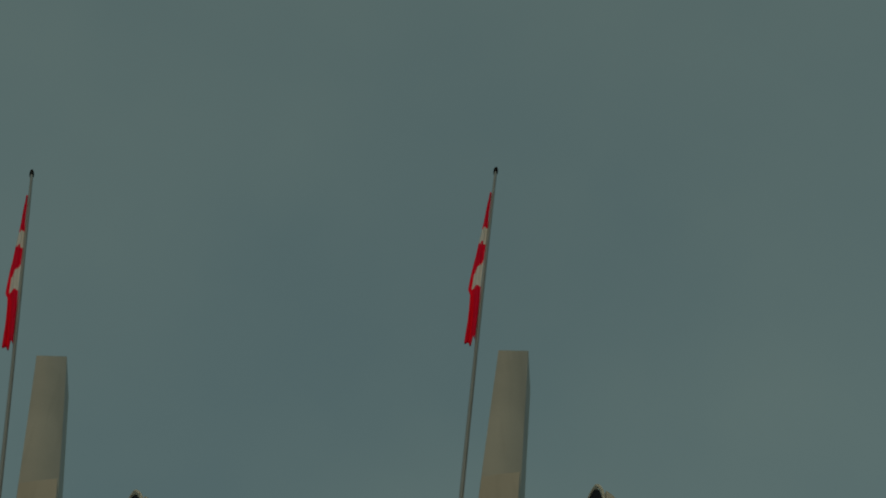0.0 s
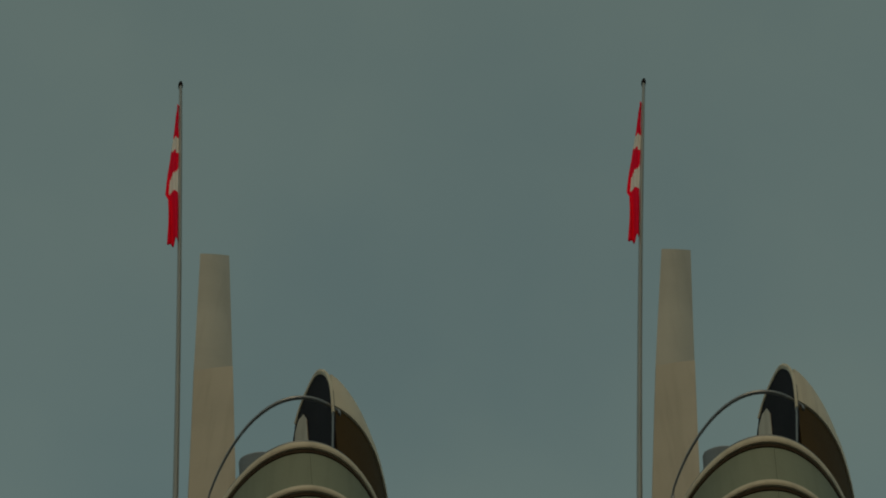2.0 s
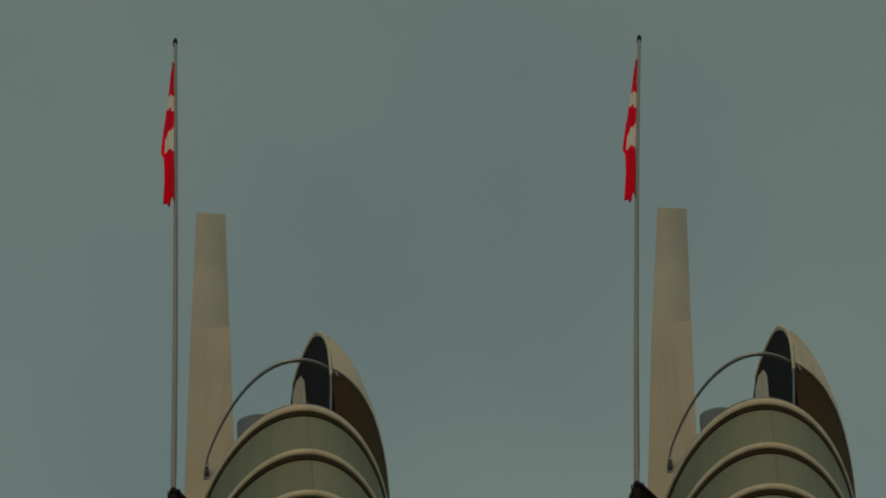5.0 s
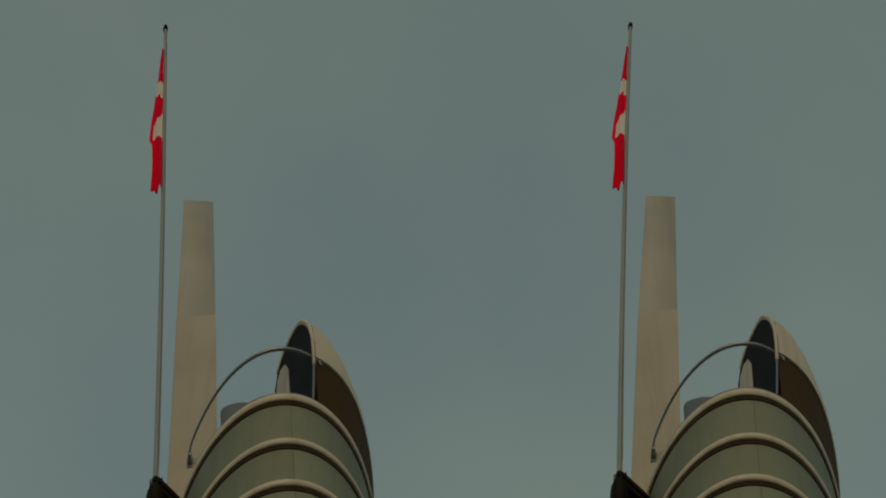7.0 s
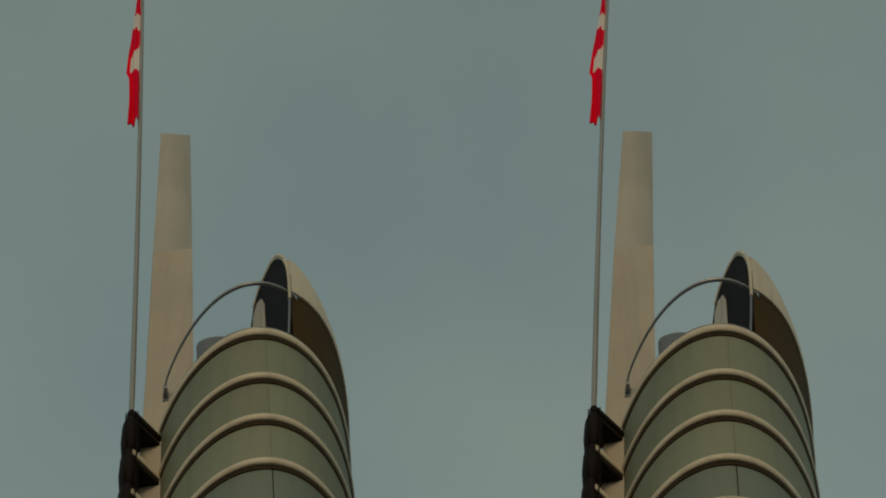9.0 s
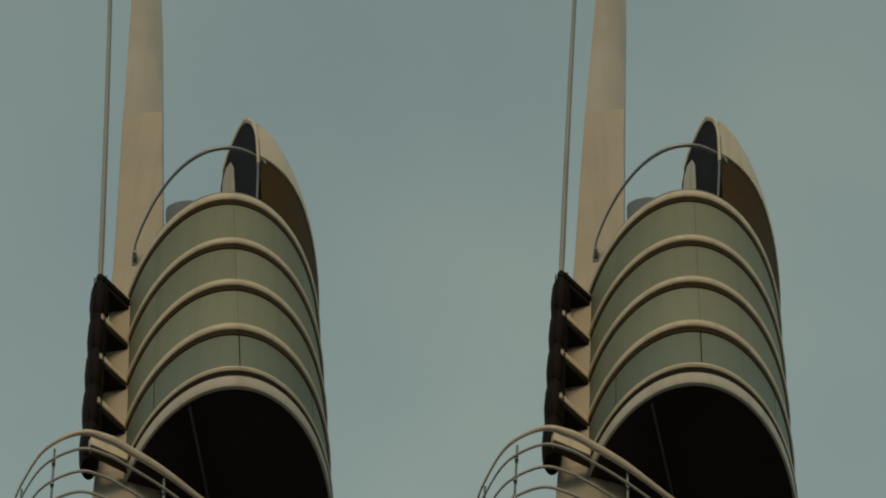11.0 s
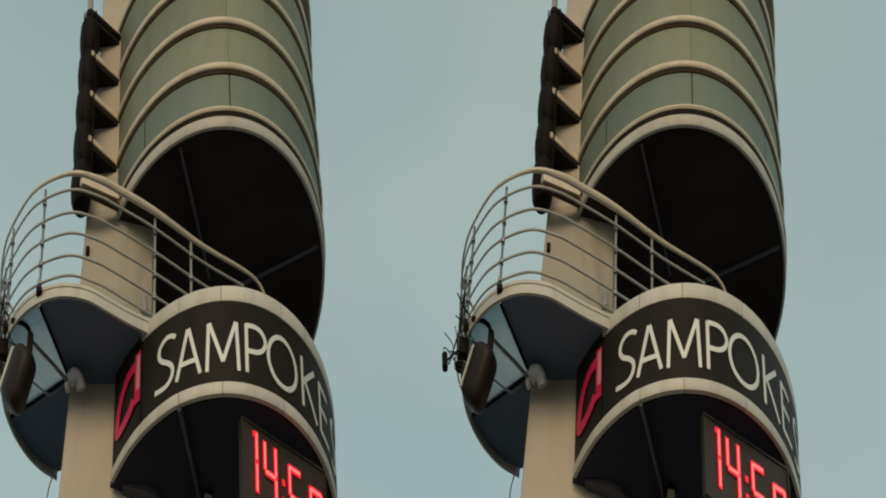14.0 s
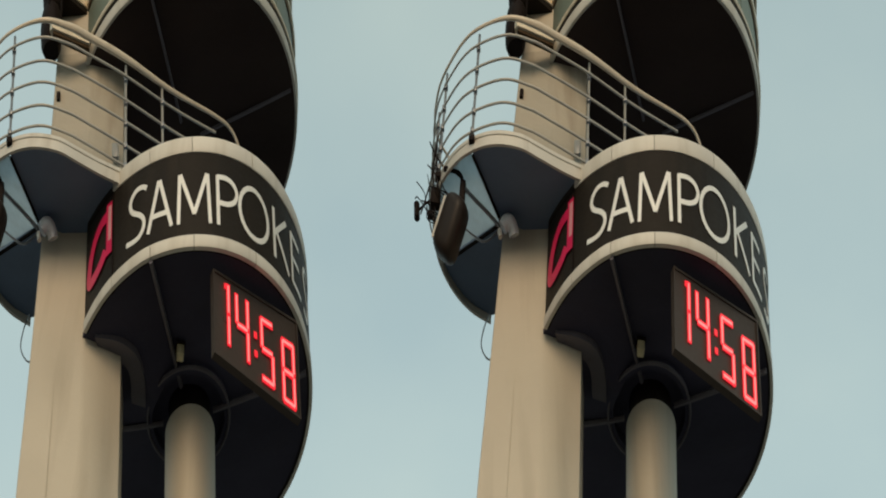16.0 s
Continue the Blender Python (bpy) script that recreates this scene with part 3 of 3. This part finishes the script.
def clock():
    a, b = Vector((0.27, 9.14, 8.94)), Vector((1.245, 9.67, 8.94))
    along = (b - a).normalized()
    out = Vector((along.y, -along.x, 0))
    length = (b - a).length
    high = lambda u: 0.60 + 0.09 * u
    t = thing("digital_clock", a.lerp(b, 0.5) - Vector((0, 0, 0.63)), "dark flat digital clock with red figures under the drum", "clock", "digital clocks")

    def slab(bm, u0, u1, v0, v1, d0, d1):
        vs = [bm.verts.new(a + along * (u * length) + Vector((0, 0, -high(u) * v)) + out * d) for d in (d0, d1) for u, v in ((u0, v0), (u1, v0), (u1, v1), (u0, v1))]
        for f in ((0, 1, 2, 3), (4, 5, 6, 7), (0, 1, 5, 4), (1, 2, 6, 5), (2, 3, 7, 6), (3, 0, 4, 7)):
            bm.faces.new([vs[i] for i in f])
        return bm

    part("case", slab(bmesh.new(), 0, 1, 0, 1, -0.05, 0.0), M_CASE, t, smooth=False)
    edge = slab(bmesh.new(), -0.01, 1.01, -0.015, 0.012, -0.055, 0.012)
    slab(edge, -0.01, 1.01, 0.988, 1.012, -0.055, 0.012)
    slab(edge, -0.01, 0.006, 0.012, 0.988, -0.055, 0.012)
    slab(edge, 0.994, 1.01, 0.012, 0.988, -0.055, 0.012)
    part("case_rim", edge, M_CASE, t, smooth=False)
    w = 0.042
    for ch, u0, u1 in (("1", 0.09, 0.185), ("4", 0.24, 0.41), ("5", 0.535, 0.705), ("8", 0.79, 0.96)):
        digit = part("digit", slab(bmesh.new(), u0 + 0.02, u1 - 0.02, 0.47, 0.53, -0.01, 0.0006), M_CASE, t)
        top, low = 0.050 + 0.31 * (u0 - 0.09), 0.825 + 0.21 * (u0 - 0.09)
        mid, k = top * 0.5 + low * 0.5, 0.080
        where = {"a": (u0 + 0.012, u1 - 0.012, top, top + k), "d": (u0 + 0.012, u1 - 0.012, low - k, low), "g": (u0 + 0.02, u1 - 0.02, mid - k * 0.5, mid + k * 0.5),
                 "f": (u0, u0 + w, top + 0.02, mid - 0.006), "b": (u1 - w, u1, top + 0.02, mid - 0.006), "e": (u0, u0 + w, mid + 0.006, low - 0.02), "c": (u1 - w, u1, mid + 0.006, low - 0.02)}
        for s in SEGMENTS[ch]:
            x0, x1, y0, y1 = where[s]
            part("segment", slab(bmesh.new(), x0, x1, y0, y1, 0.005, 0.012), M_LED, digit, smooth=False)
            m, n = (x1 - x0) * (0.3 if s in "bcef" else 0.06), (y1 - y0) * (0.06 if s in "bcef" else 0.3)
            part("segment_core", slab(bmesh.new(), x0 + m, x1 - m, y0 + n, y1 - n, 0.0121, 0.014), M_LEDCORE, digit, smooth=False)
        if ch == "1":
            part("segment", slab(bmesh.new(), u0 + 0.03, u1 - w, top + 0.03, top + 0.03 + k * 0.8, 0.005, 0.012), M_LED, digit, smooth=False)
    for v in (0.42, 0.63):
        part("colon_dot", slab(bmesh.new(), 0.463, 0.498, v, v + 0.07, 0.005, 0.012), M_LED, t, smooth=False)
    for u in (0.15, 0.85):
        p = a + along * (u * length) - out * 0.025
        part("hanger", tube(bmesh.new(), line(p + Vector((0, 0, 0.04)), p + Vector((0, 0, -0.02)), 2), 0.02, 6), M_DARK, t)


def small_lamp():
    t = thing("soffit_lamp", (-0.11, 9.84, 8.9), "small yellowed lamp box under the sign drum", "lamp", "soffit lamps")
    part("lamp_box", box(bmesh.new(), (-0.105, 9.84, 8.935), 0.085, 0.085, 0.075, 10, 0, 0.01), M_LAMP, t)
    part("lamp_plate", box(bmesh.new(), (-0.105, 9.84, 8.979), 0.11, 0.11, 0.012, 10), M_DARK, t)


# ---- roof things ----
def hood():
    t = thing("roof_hood", at(R, 60, 13.66), "cream curved roof hood with brown wall and dark leaf-shaped end", "roof hood", "roof hoods")
    ang = [24.9 + (112 - 24.9) * i / 22 for i in range(23)]
    wall_top = lambda a: float(np.interp(a, [23, 36, 46, 57, 72, 90, 112], [14.20, 14.24, 14.27, 14.27, 14.17, 13.96, 13.70]))
    cap_top = lambda a: float(np.interp(a, [23, 28, 36, 47, 58, 72, 90, 112], [14.70, 14.70, 14.66, 14.58, 14.48, 14.30, 14.04, 13.71]))

    out = lambda a: float(np.interp(a, [27, 40, 60, 80, 112], [1.512, 1.52, 1.535, 1.545, 1.54]))

    def sweep(prof):
        bm = bmesh.new()
        rows = [[bm.verts.new(at(r, a, z)) for r, z in prof(a)] for a in ang]
        k = len(rows[0])
        for p, q in zip(rows, rows[1:]):
            for j in range(k):
                bm.faces.new((p[j], p[(j + 1) % k], q[(j + 1) % k], q[j]))
        bm.faces.new(rows[0])
        bm.faces.new(rows[-1])
        return bm

    part("hood_wall", sweep(lambda a: [(R - 0.05, 13.632), (R + 0.004, 13.632), (out(a), wall_top(a)), (out(a) - 0.06, wall_top(a))]), M_BROWN, t, "brown curved wall")
    part("hood_cap", sweep(lambda a: [(out(a) - 0.06, wall_top(a) + 0.002), (out(a) + 0.022, wall_top(a) + 0.002), (out(a) + 0.03, wall_top(a) * 0.55 + cap_top(a) * 0.45), (out(a) + 0.0, cap_top(a)), (out(a) - 0.10, cap_top(a)), (out(a) - 0.10, wall_top(a) + 0.02)]), M_RING, t, "cream curved cap")
    # the end: a dark leaf painted as the hood's shaded inside, with a pale frame
    a0, b0 = Vector((0.66, 9.06, 0)), Vector((0.10, 9.80, 0))
    d = (b0 - a0)
    side = Vector((0.80, 0.60, 0)) * 0.05

    def leaf(outline, thick, push):
        bm = bmesh.new()
        f = [bm.verts.new(a0 + d * u + Vector((0, 0, z)) + side * push) for u, z in outline]
        g = [bm.verts.new(v.co + side * thick) for v in f]
        n = len(f)
        bm.faces.new(f)
        bm.faces.new(g)
        for j in range(n):
            bm.faces.new((f[j], f[(j + 1) % n], g[(j + 1) % n], g[j]))
        return bm

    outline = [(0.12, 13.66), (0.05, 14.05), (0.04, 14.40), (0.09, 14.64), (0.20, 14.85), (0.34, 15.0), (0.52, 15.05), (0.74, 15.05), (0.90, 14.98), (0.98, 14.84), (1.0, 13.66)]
    part("hood_shade_leaf", leaf(outline, 0.9, -0.5), M_HOOD_SHADE, t, "dark blue leaf in place of the shaded inside of the hood")
    part("end_frame", tube(bmesh.new(), smooth_path([a0 + d * u + Vector((0, 0, z)) + side * -0.5 for u, z in outline[1:9]], 3), 0.024, 6), M_RING, t)
    part("end_post", tube(bmesh.new(), smooth_path([a0 + d * u + Vector((0, 0, z)) + side * -0.6 for u, z in outline[:4]], 3), 0.016, 6), M_STEEL, t)
    part("inner_strip", leaf([(0.62, 13.66), (0.62, 14.70), (0.68, 14.84), (0.80, 14.90), (0.90, 14.84), (0.94, 14.60), (0.94, 13.66)], 0.3, -0.85), M_BAND, t, "pale strip inside the hood")


def roof_rail():
    t = thing("roof_rail", at(R, -54, 13.66), "thin grey curved guard rail round the roof edge", "railing", "roof rails")
    pts = [at(R, -54, 13.98)] + [at(R, a, 14.02 + 0.2 * (1 - ((a - 8) / 62) ** 2)) for a in range(-52, 29, 4)]
    part("hoop", tube(bmesh.new(), pts, 0.017, 8), M_STEEL, t)
    part("bracket", box(bmesh.new(), (-1.215, 9.655, 13.965), 0.06, 0.10, 0.055, 0, 0, 0.010), M_STEEL, t)
    part("bracket_plate", box(bmesh.new(), (-1.215, 9.70, 13.955), 0.09, 0.016, 0.12, 0, 0, 0.004), M_VENT, t)
    part("end_clip", box(bmesh.new(), at(R, 28, 14.175), 0.05, 0.05, 0.06, 28, 0, 0.010), M_STEEL, t)


def roof_vent():
    t = thing("roof_vent", (-0.60, 9.55, 13.66), "blue-grey sheet metal roof vent, flattened to fit the view", "vent", "roof vents")
    bm = bmesh.new()
    # Depth flattened so that the top edge looks level from the camera.
    rows = [[bm.verts.new((-0.515 + w * math.cos(a), 9.60 + d * math.sin(a), z)) for a in (math.tau * k / 24 for k in range(24))]
            for w, d, z in ((0.13, 0.045, 13.62), (0.16, 0.045, 13.95), (0.20, 0.05, 14.10), (0.232, 0.05, 14.20), (0.240, 0.05, 14.41), (0.232, 0.045, 14.43))]
    for p, q in zip(rows, rows[1:]):
        for j in range(24):
            bm.faces.new((p[j], p[(j + 1) % 24], q[(j + 1) % 24], q[j]))
    bm.faces.new(rows[0])
    bm.faces.new(rows[-1])
    part("vent_body", bm, M_VENT, t)
    part("vent_lid", prism(bmesh.new(), [(-0.515 + 0.226 * math.cos(a), 9.60 + 0.045 * math.sin(a)) for a in (math.tau * k / 24 for k in range(24))], 14.432, 14.446), M_STEEL, t)
    part("vent_collar", prism(bmesh.new(), [(-0.515 + 0.172 * math.cos(a), 9.60 + 0.052 * math.sin(a)) for a in (math.tau * k / 24 for k in range(24))], 13.95, 13.99), M_STEEL, t)


def flagpole():
    x, y = -1.70, 9.50
    t = thing("flagpole", (x, y, 13.5), "tall thin pale grey flagpole with dark cap", "flagpole", "flagpoles")
    part("pole", tube(bmesh.new(), line((x, y, 13.44), (x, y, 21.70), 26), 0.042, 12, 0.030), M_POLE, t)
    part("halyard", tube(bmesh.new(), line((x + 0.045, y - 0.02, 13.7), (x + 0.036, y - 0.02, 21.6), 26), 0.004, 5), M_STEEL, t)
    bm = bmesh.new()
    bmesh.ops.create_uvsphere(bm, u_segments=14, v_segments=9, radius=0.05, matrix=Matrix.Translation((x, y, 21.74)) @ Matrix.Diagonal((1, 1, 1.3, 1)))
    part("finial", bm, M_DARK, t, "small dark finial")
    part("pole_foot", tube(bmesh.new(), line((x, y, 13.44), (x, y, 13.50), 2), 0.065, 12), M_DARK, t)

    f = thing("flag", (x - 0.05, y, 18.1), "limp red flag with white cross hanging down the pole", "flag", "flags")
    bm = bmesh.new()
    nu, nv = 16, 70
    z_top, z_low = 21.18, 18.10
    grid = []
    for i in range(nv + 1):
        v = i / nv
        wide = float(np.interp(v, [0, 0.1, 0.24, 0.36, 0.5, 0.66, 0.70, 0.8, 1.0], [0.02, 0.06, 0.10, 0.14, 0.19, 0.235, 0.185, 0.18, 0.185]))
        row = []
        for j in range(nu + 1):
            u = j / nu
            fold = math.sin(u * 7.0 + v * 4.0) * 0.022 * (0.3 + v) + math.sin(u * 17 + v * 9) * 0.006
            hem = 0.05 * math.sin(u * 12.0) * max(0.0, (v - 0.93) / 0.07)
            shift = 0.012 * math.sin(v * 9)
            row.append(bm.verts.new((x - 0.035 - wide * u + shift * u, y - 0.03 + fold, z_top + (z_low - z_top) * v + hem)))
        grid.append(row)
    for i in range(nv):
        for j in range(nu):
            face = bm.faces.new((grid[i][j], grid[i][j + 1], grid[i + 1][j + 1], grid[i + 1][j]))
            v, u = (i + 0.5) / nv, (j + 0.5) / nu
            white = 0.262 < v < 0.375 - 0.03 * u or (0.485 + 0.12 * u < v < 0.655 and u < 0.70 - 1.2 * max(0.0, 0.53 - v))
            face.material_index = 1 if white else 0
    cloth = part("cloth", bm, M_RED, f, more=(M_WHITE,))
    mod = cloth.modifiers.new("thickness", "SOLIDIFY")
    mod.thickness = 0.006


# ---- balcony ----
DISC = Vector((-1.80, 9.72, 0))


def rim(deg, r):
    """A point of the round balcony, stretched to fit the camera's view: 0 faces the eye, growing towards the left."""
    return (DISC.x - 1.08 * r * math.sin(radians(deg)), DISC.y - (1.02 if deg < 90 else 1.14) * r * math.cos(radians(deg)))


def balcony_line(r):
    """The balcony's outer line from the sign drum round to the back of the fin."""
    k = r - 0.80
    pts = [(-0.74 + 0.3 * k, 9.24 - k), (-1.05, 9.125 - k), (-1.30, 9.02 - k), (-1.52, 8.935 - k)]
    pts += [rim(a, r) for a in (0, 15, 30, 45, 60, 75, 90, 105, 120, 135, 150, 165)]
    return pts


def balcony():
    t = thing("balcony", (DISC.x, DISC.y, 9.74), "round grey-floored balcony with a cream edge band", "balcony", "balconies")
    outer = smooth_path([(x, y, 0) for x, y in balcony_line(0.80)], 4)
    inner = smooth_path([(x, y, 0) for x, y in balcony_line(0.775)], 4)
    bm = bmesh.new()
    rows = []
    for i, (p, q) in enumerate(zip(outer, inner)):
        k = min(1.0, i / 15)
        low, top = 9.765 + 0.045 * k - 0.05 * min(1.0, max(0.0, (i - 36) / 8)), 9.888 + 0.035 * k
        lip = p.lerp(q, -0.35)
        rows.append([bm.verts.new((*q.xy, low)), bm.verts.new((*p.xy, low)), bm.verts.new((*p.xy, top - 0.034)), bm.verts.new((*lip.xy, top - 0.030)), bm.verts.new((*lip.xy, top)), bm.verts.new((*q.xy, top + 0.006))])
    for p, q in zip(rows, rows[1:]):
        for j in range(6):
            bm.faces.new((p[j], p[(j + 1) % 6], q[(j + 1) % 6], q[j]))
    bm.faces.new(rows[0])
    bm.faces.new(rows[-1])
    part("edge_band", bm, M_EDGE, t, "pale painted edge band")
    hub = (-1.80, 9.63)
    front = [hub, rim(20, 0.77), rim(10, 0.77), rim(0, 0.77), (-1.52, 8.955), (-1.30, 9.035), (-1.05, 9.14), (-0.80, 9.25), (-0.80, 9.75), (-1.24, 9.78)]
    part("floor_plate", prism(bmesh.new(), front, 9.815, 9.85), M_FLOOR, t)
    back = [hub, (-1.30, 9.9), (-1.30, 10.36)] + [rim(a, 0.77) for a in (165, 150, 140, 130, 120, 112)]
    part("floor_plate", prism(bmesh.new(), back, 9.815, 9.85), M_FLOOR, t)
    gap = [hub] + [rim(a, 0.77) for a in (110, 100, 90, 80, 70, 60, 50, 40, 30, 22)]
    part("floor_pane", prism(bmesh.new(), gap, 9.828, 9.84), M_PANE, t, "pale translucent floor pane")
    for a in (20.5, 111.5):
        p = rim(a, 0.76)
        part("floor_rib", tube(bmesh.new(), line((*hub, 9.805), (*p, 9.805), 4), 0.016, 6), M_DARK, t)
    k = thing("pipe_end", (-1.74, 9.48, 9.66), "short white pipe end under the balcony floor", "pipe", "pipe ends")
    part("pipe", tube(bmesh.new(), smooth_path([(-1.77, 9.56, 9.70), (-1.735, 9.55, 9.735), (-1.685, 9.555, 9.74), (-1.645, 9.575, 9.71), (-1.63, 9.60, 9.67)], 4), 0.060, 14), M_PIPE, k)
    part("pipe_lamp", tube(bmesh.new(), line((-1.81, 9.56, 9.68), (-1.79, 9.56, 9.62), 2), 0.026, 8), M_KNOB, k)
    w = thing("loose_cable", (-1.95, 10.2, 9.3), "thin loose grey cable hanging from the balcony", "cable", "loose cables")
    part("cable", tube(bmesh.new(), smooth_path([(-2.02, 10.47, 9.76), (-2.08, 10.45, 9.6), (-2.10, 10.43, 9.42), (-2.02, 10.41, 9.30), (-1.92, 10.40, 9.28)], 5), 0.008, 5), M_STEEL, w)
    part("cable", tube(bmesh.new(), smooth_path([(-2.26, 9.27, 9.81), (-2.10, 9.37, 9.775), (-1.97, 9.47, 9.765), (-1.82, 9.57, 9.73)], 5), 0.018, 6), M_STEEL, w)
    part("cable", tube(bmesh.new(), smooth_path([(-2.30, 9.52, 9.70), (-2.15, 9.58, 9.66), (-2.0, 9.66, 9.67), (-1.86, 9.70, 9.79)], 5), 0.010, 5), M_STEEL, w)


def railing():
    t = thing("balcony_railing", (DISC.x, DISC.y - 0.8, 9.89), "curved beige tubular railing with thin lower bars", "railing", "balcony railings")

    def run(z, far):
        k = (z - 9.885) * 0.05
        pts = [(-2.10, 10.46), (-2.52, 10.22)]
        pts += [(x - k * 0.8, y) for x, y in ((-2.73, 9.86), (-2.66, 9.47), (-2.46, 9.18))] + [(-2.20, 8.98 - k), (-1.77, 8.875 - k), (-1.44, 8.945 - k), (-1.19, 9.055 - k), (-0.745, 9.275 - k)]
        pts += [p for p in ((-0.18, 9.555), (0.37, 9.825)) if p[0] <= far]
        return [(x, y, z) for x, y in pts]

    def handrail(path):
        """A rail that grows thicker along its front, where it passes the fin."""
        bm = bmesh.new()
        rows = []
        for i, p in enumerate(path):
            d = (path[min(i + 1, len(path) - 1)] - path[max(i - 1, 0)]).normalized()
            a = d.cross(Vector((0, 0, 1)) if abs(d.z) < 0.9 else Vector((1, 0, 0))).normalized()
            b = d.cross(a)
            r = float(np.interp(p.x, [-2.4, -1.95, -1.65, -1.35, -0.9, 0.0, 0.6], [0.013, 0.015, 0.021, 0.030, 0.029, 0.018, 0.014]))
            rows.append([bm.verts.new(p + (a * math.cos(t) + b * math.sin(t)) * r) for t in (math.tau * j / 10 for j in range(10))])
        for p, q in zip(rows, rows[1:]):
            for j in range(10):
                bm.faces.new((p[j], p[(j + 1) % 10], q[(j + 1) % 10], q[j]))
        bm.faces.new(rows[0])
        bm.faces.new(rows[-1])
        return bm

    top = run(10.89, 9) + [(0.56, 9.93, 10.865), (0.66, 10.0, 10.78), (0.74, 10.06, 10.60), (0.80, 10.1, 9.9)]
    part("top_rail", handrail(smooth_path(top, 5)), M_RAIL, t)
    heights = (9.962, 10.138, 10.338, 10.525, 10.735)
    for z in heights:
        part("bar", tube(bmesh.new(), smooth_path(run(z, 0.5), 5), 0.0105, 8), M_THIN, t)
    for x, y in ((-2.10, 8.945), (-0.745, 9.285), (-0.30, 9.515), (-2.70, 9.65), (-2.55, 9.28), (-2.4, 10.31)):
        part("post", tube(bmesh.new(), line((x, y, 9.87), (x, y, 10.88), 5), 0.015, 8), M_STEEL if x < -1 else M_THIN, t)
        if x == -0.30:
            part("rail_bracket", box(bmesh.new(), (x - 0.03, y - 0.02, 10.14), 0.08, 0.06, 0.20, 0, 0, 0.015), M_RAIL, t)
        for z in heights:
            part("clamp", box(bmesh.new(), (x, y - 0.012, z), 0.045, 0.05, 0.045, 0, 0, 0.008), M_STEEL, t)
        part("post_foot", box(bmesh.new(), (x, y, 9.89), 0.07, 0.07, 0.05, 0, 0, 0.01), M_DARK, t)


def floodlight():
    t = thing("floodlight", (-2.30, 9.2, 9.6), "black-brown floodlight on a bent bracket at the balcony edge", "floodlight", "floodlights")
    body = bmesh.new()
    m = Matrix.Translation((-2.335, 9.24, 9.39)) @ pose(0, 0, 0, 14, 30, -10)
    made = bmesh.ops.create_cube(body, size=1.0, matrix=m @ Matrix.Diagonal((0.29, 0.27, 0.46, 1)))
    bmesh.ops.bevel(body, geom=body.edges[:], offset=0.10, segments=4, affect="EDGES", profile=0.5)
    part("housing", body, M_FLOOD, t)
    lens = bmesh.new()
    bmesh.ops.create_cube(lens, size=1.0, matrix=m @ Matrix.Translation((-0.143, 0, 0.0)) @ Matrix.Diagonal((0.03, 0.17, 0.32, 1)))
    part("lens_frame", lens, M_BAND, t, "pale lens frame")
    part("yoke", box(bmesh.new(), (-2.225, 9.22, 9.66), 0.07, 0.06, 0.26, 0, 0, 0.015), M_DARK, t)
    part("bracket", tube(bmesh.new(), smooth_path([(-2.23, 9.22, 9.70), (-2.24, 9.20, 9.80), (-2.32, 9.16, 9.83), (-2.46, 9.16, 9.85)], 4), 0.022, 6), M_DARK, t)
    j = thing("junction_box", (-2.57, 9.31, 9.65), "small dark junction box at the balcony edge", "junction box", "junction boxes")
    part("box_body", box(bmesh.new(), (-2.57, 9.31, 9.72), 0.12, 0.09, 0.15, 8, 0, 0.015), M_DARK, j)
    part("conduit", tube(bmesh.new(), smooth_path([(-2.57, 9.31, 9.65), (-2.56, 9.30, 9.52), (-2.48, 9.27, 9.42)], 4), 0.012, 6), M_DARK, j)
    s = thing("spot_lamp", (-2.81, 9.4, 9.62), "small black spot lamp on a thin arm", "lamp", "spot lamps")
    part("head", tube(bmesh.new(), line((-2.80, 9.40, 9.62), (-2.82, 9.40, 9.75), 3), 0.036, 10), M_DARK, s)
    part("arm", tube(bmesh.new(), smooth_path([(-2.80, 9.40, 9.68), (-2.70, 9.36, 9.72), (-2.57, 9.32, 9.74)], 4), 0.010, 6), M_DARK, s)
    w = thing("wire_bundle", (-2.5, 9.2, 9.7), "tangled thin dark wires at the railing's foot", "wires", "wire bundles")
    part("wire", tube(bmesh.new(), smooth_path([(-2.69, 9.25, 10.19), (-2.60, 9.25, 10.06), (-2.49, 9.25, 9.94), (-2.50, 9.27, 9.78)], 4), 0.008, 5), M_DARK, w)
    part("wire", tube(bmesh.new(), smooth_path([(-2.76, 9.40, 9.66), (-2.70, 9.38, 9.82), (-2.66, 9.40, 10.05), (-2.64, 9.42, 10.4)], 4), 0.009, 5), M_DARK, w)
    random.seed(7)
    for k in range(16):
        p = Vector((-2.44 - 0.017 * k, 9.18 + 0.018 * k, 9.68))
        q = p + Vector((random.uniform(-0.2, 0.04), random.uniform(-0.1, 0.15), random.uniform(0.05, 0.62)))
        m = (p + q) / 2 + Vector((random.uniform(-0.06, 0.05), random.uniform(-0.05, 0.05), random.uniform(-0.04, 0.06)))
        part("wire", tube(bmesh.new(), smooth_path([p + Vector((0.12, 0, -0.06)), p, m, q], 4), 0.0055, 5), M_DARK, w)


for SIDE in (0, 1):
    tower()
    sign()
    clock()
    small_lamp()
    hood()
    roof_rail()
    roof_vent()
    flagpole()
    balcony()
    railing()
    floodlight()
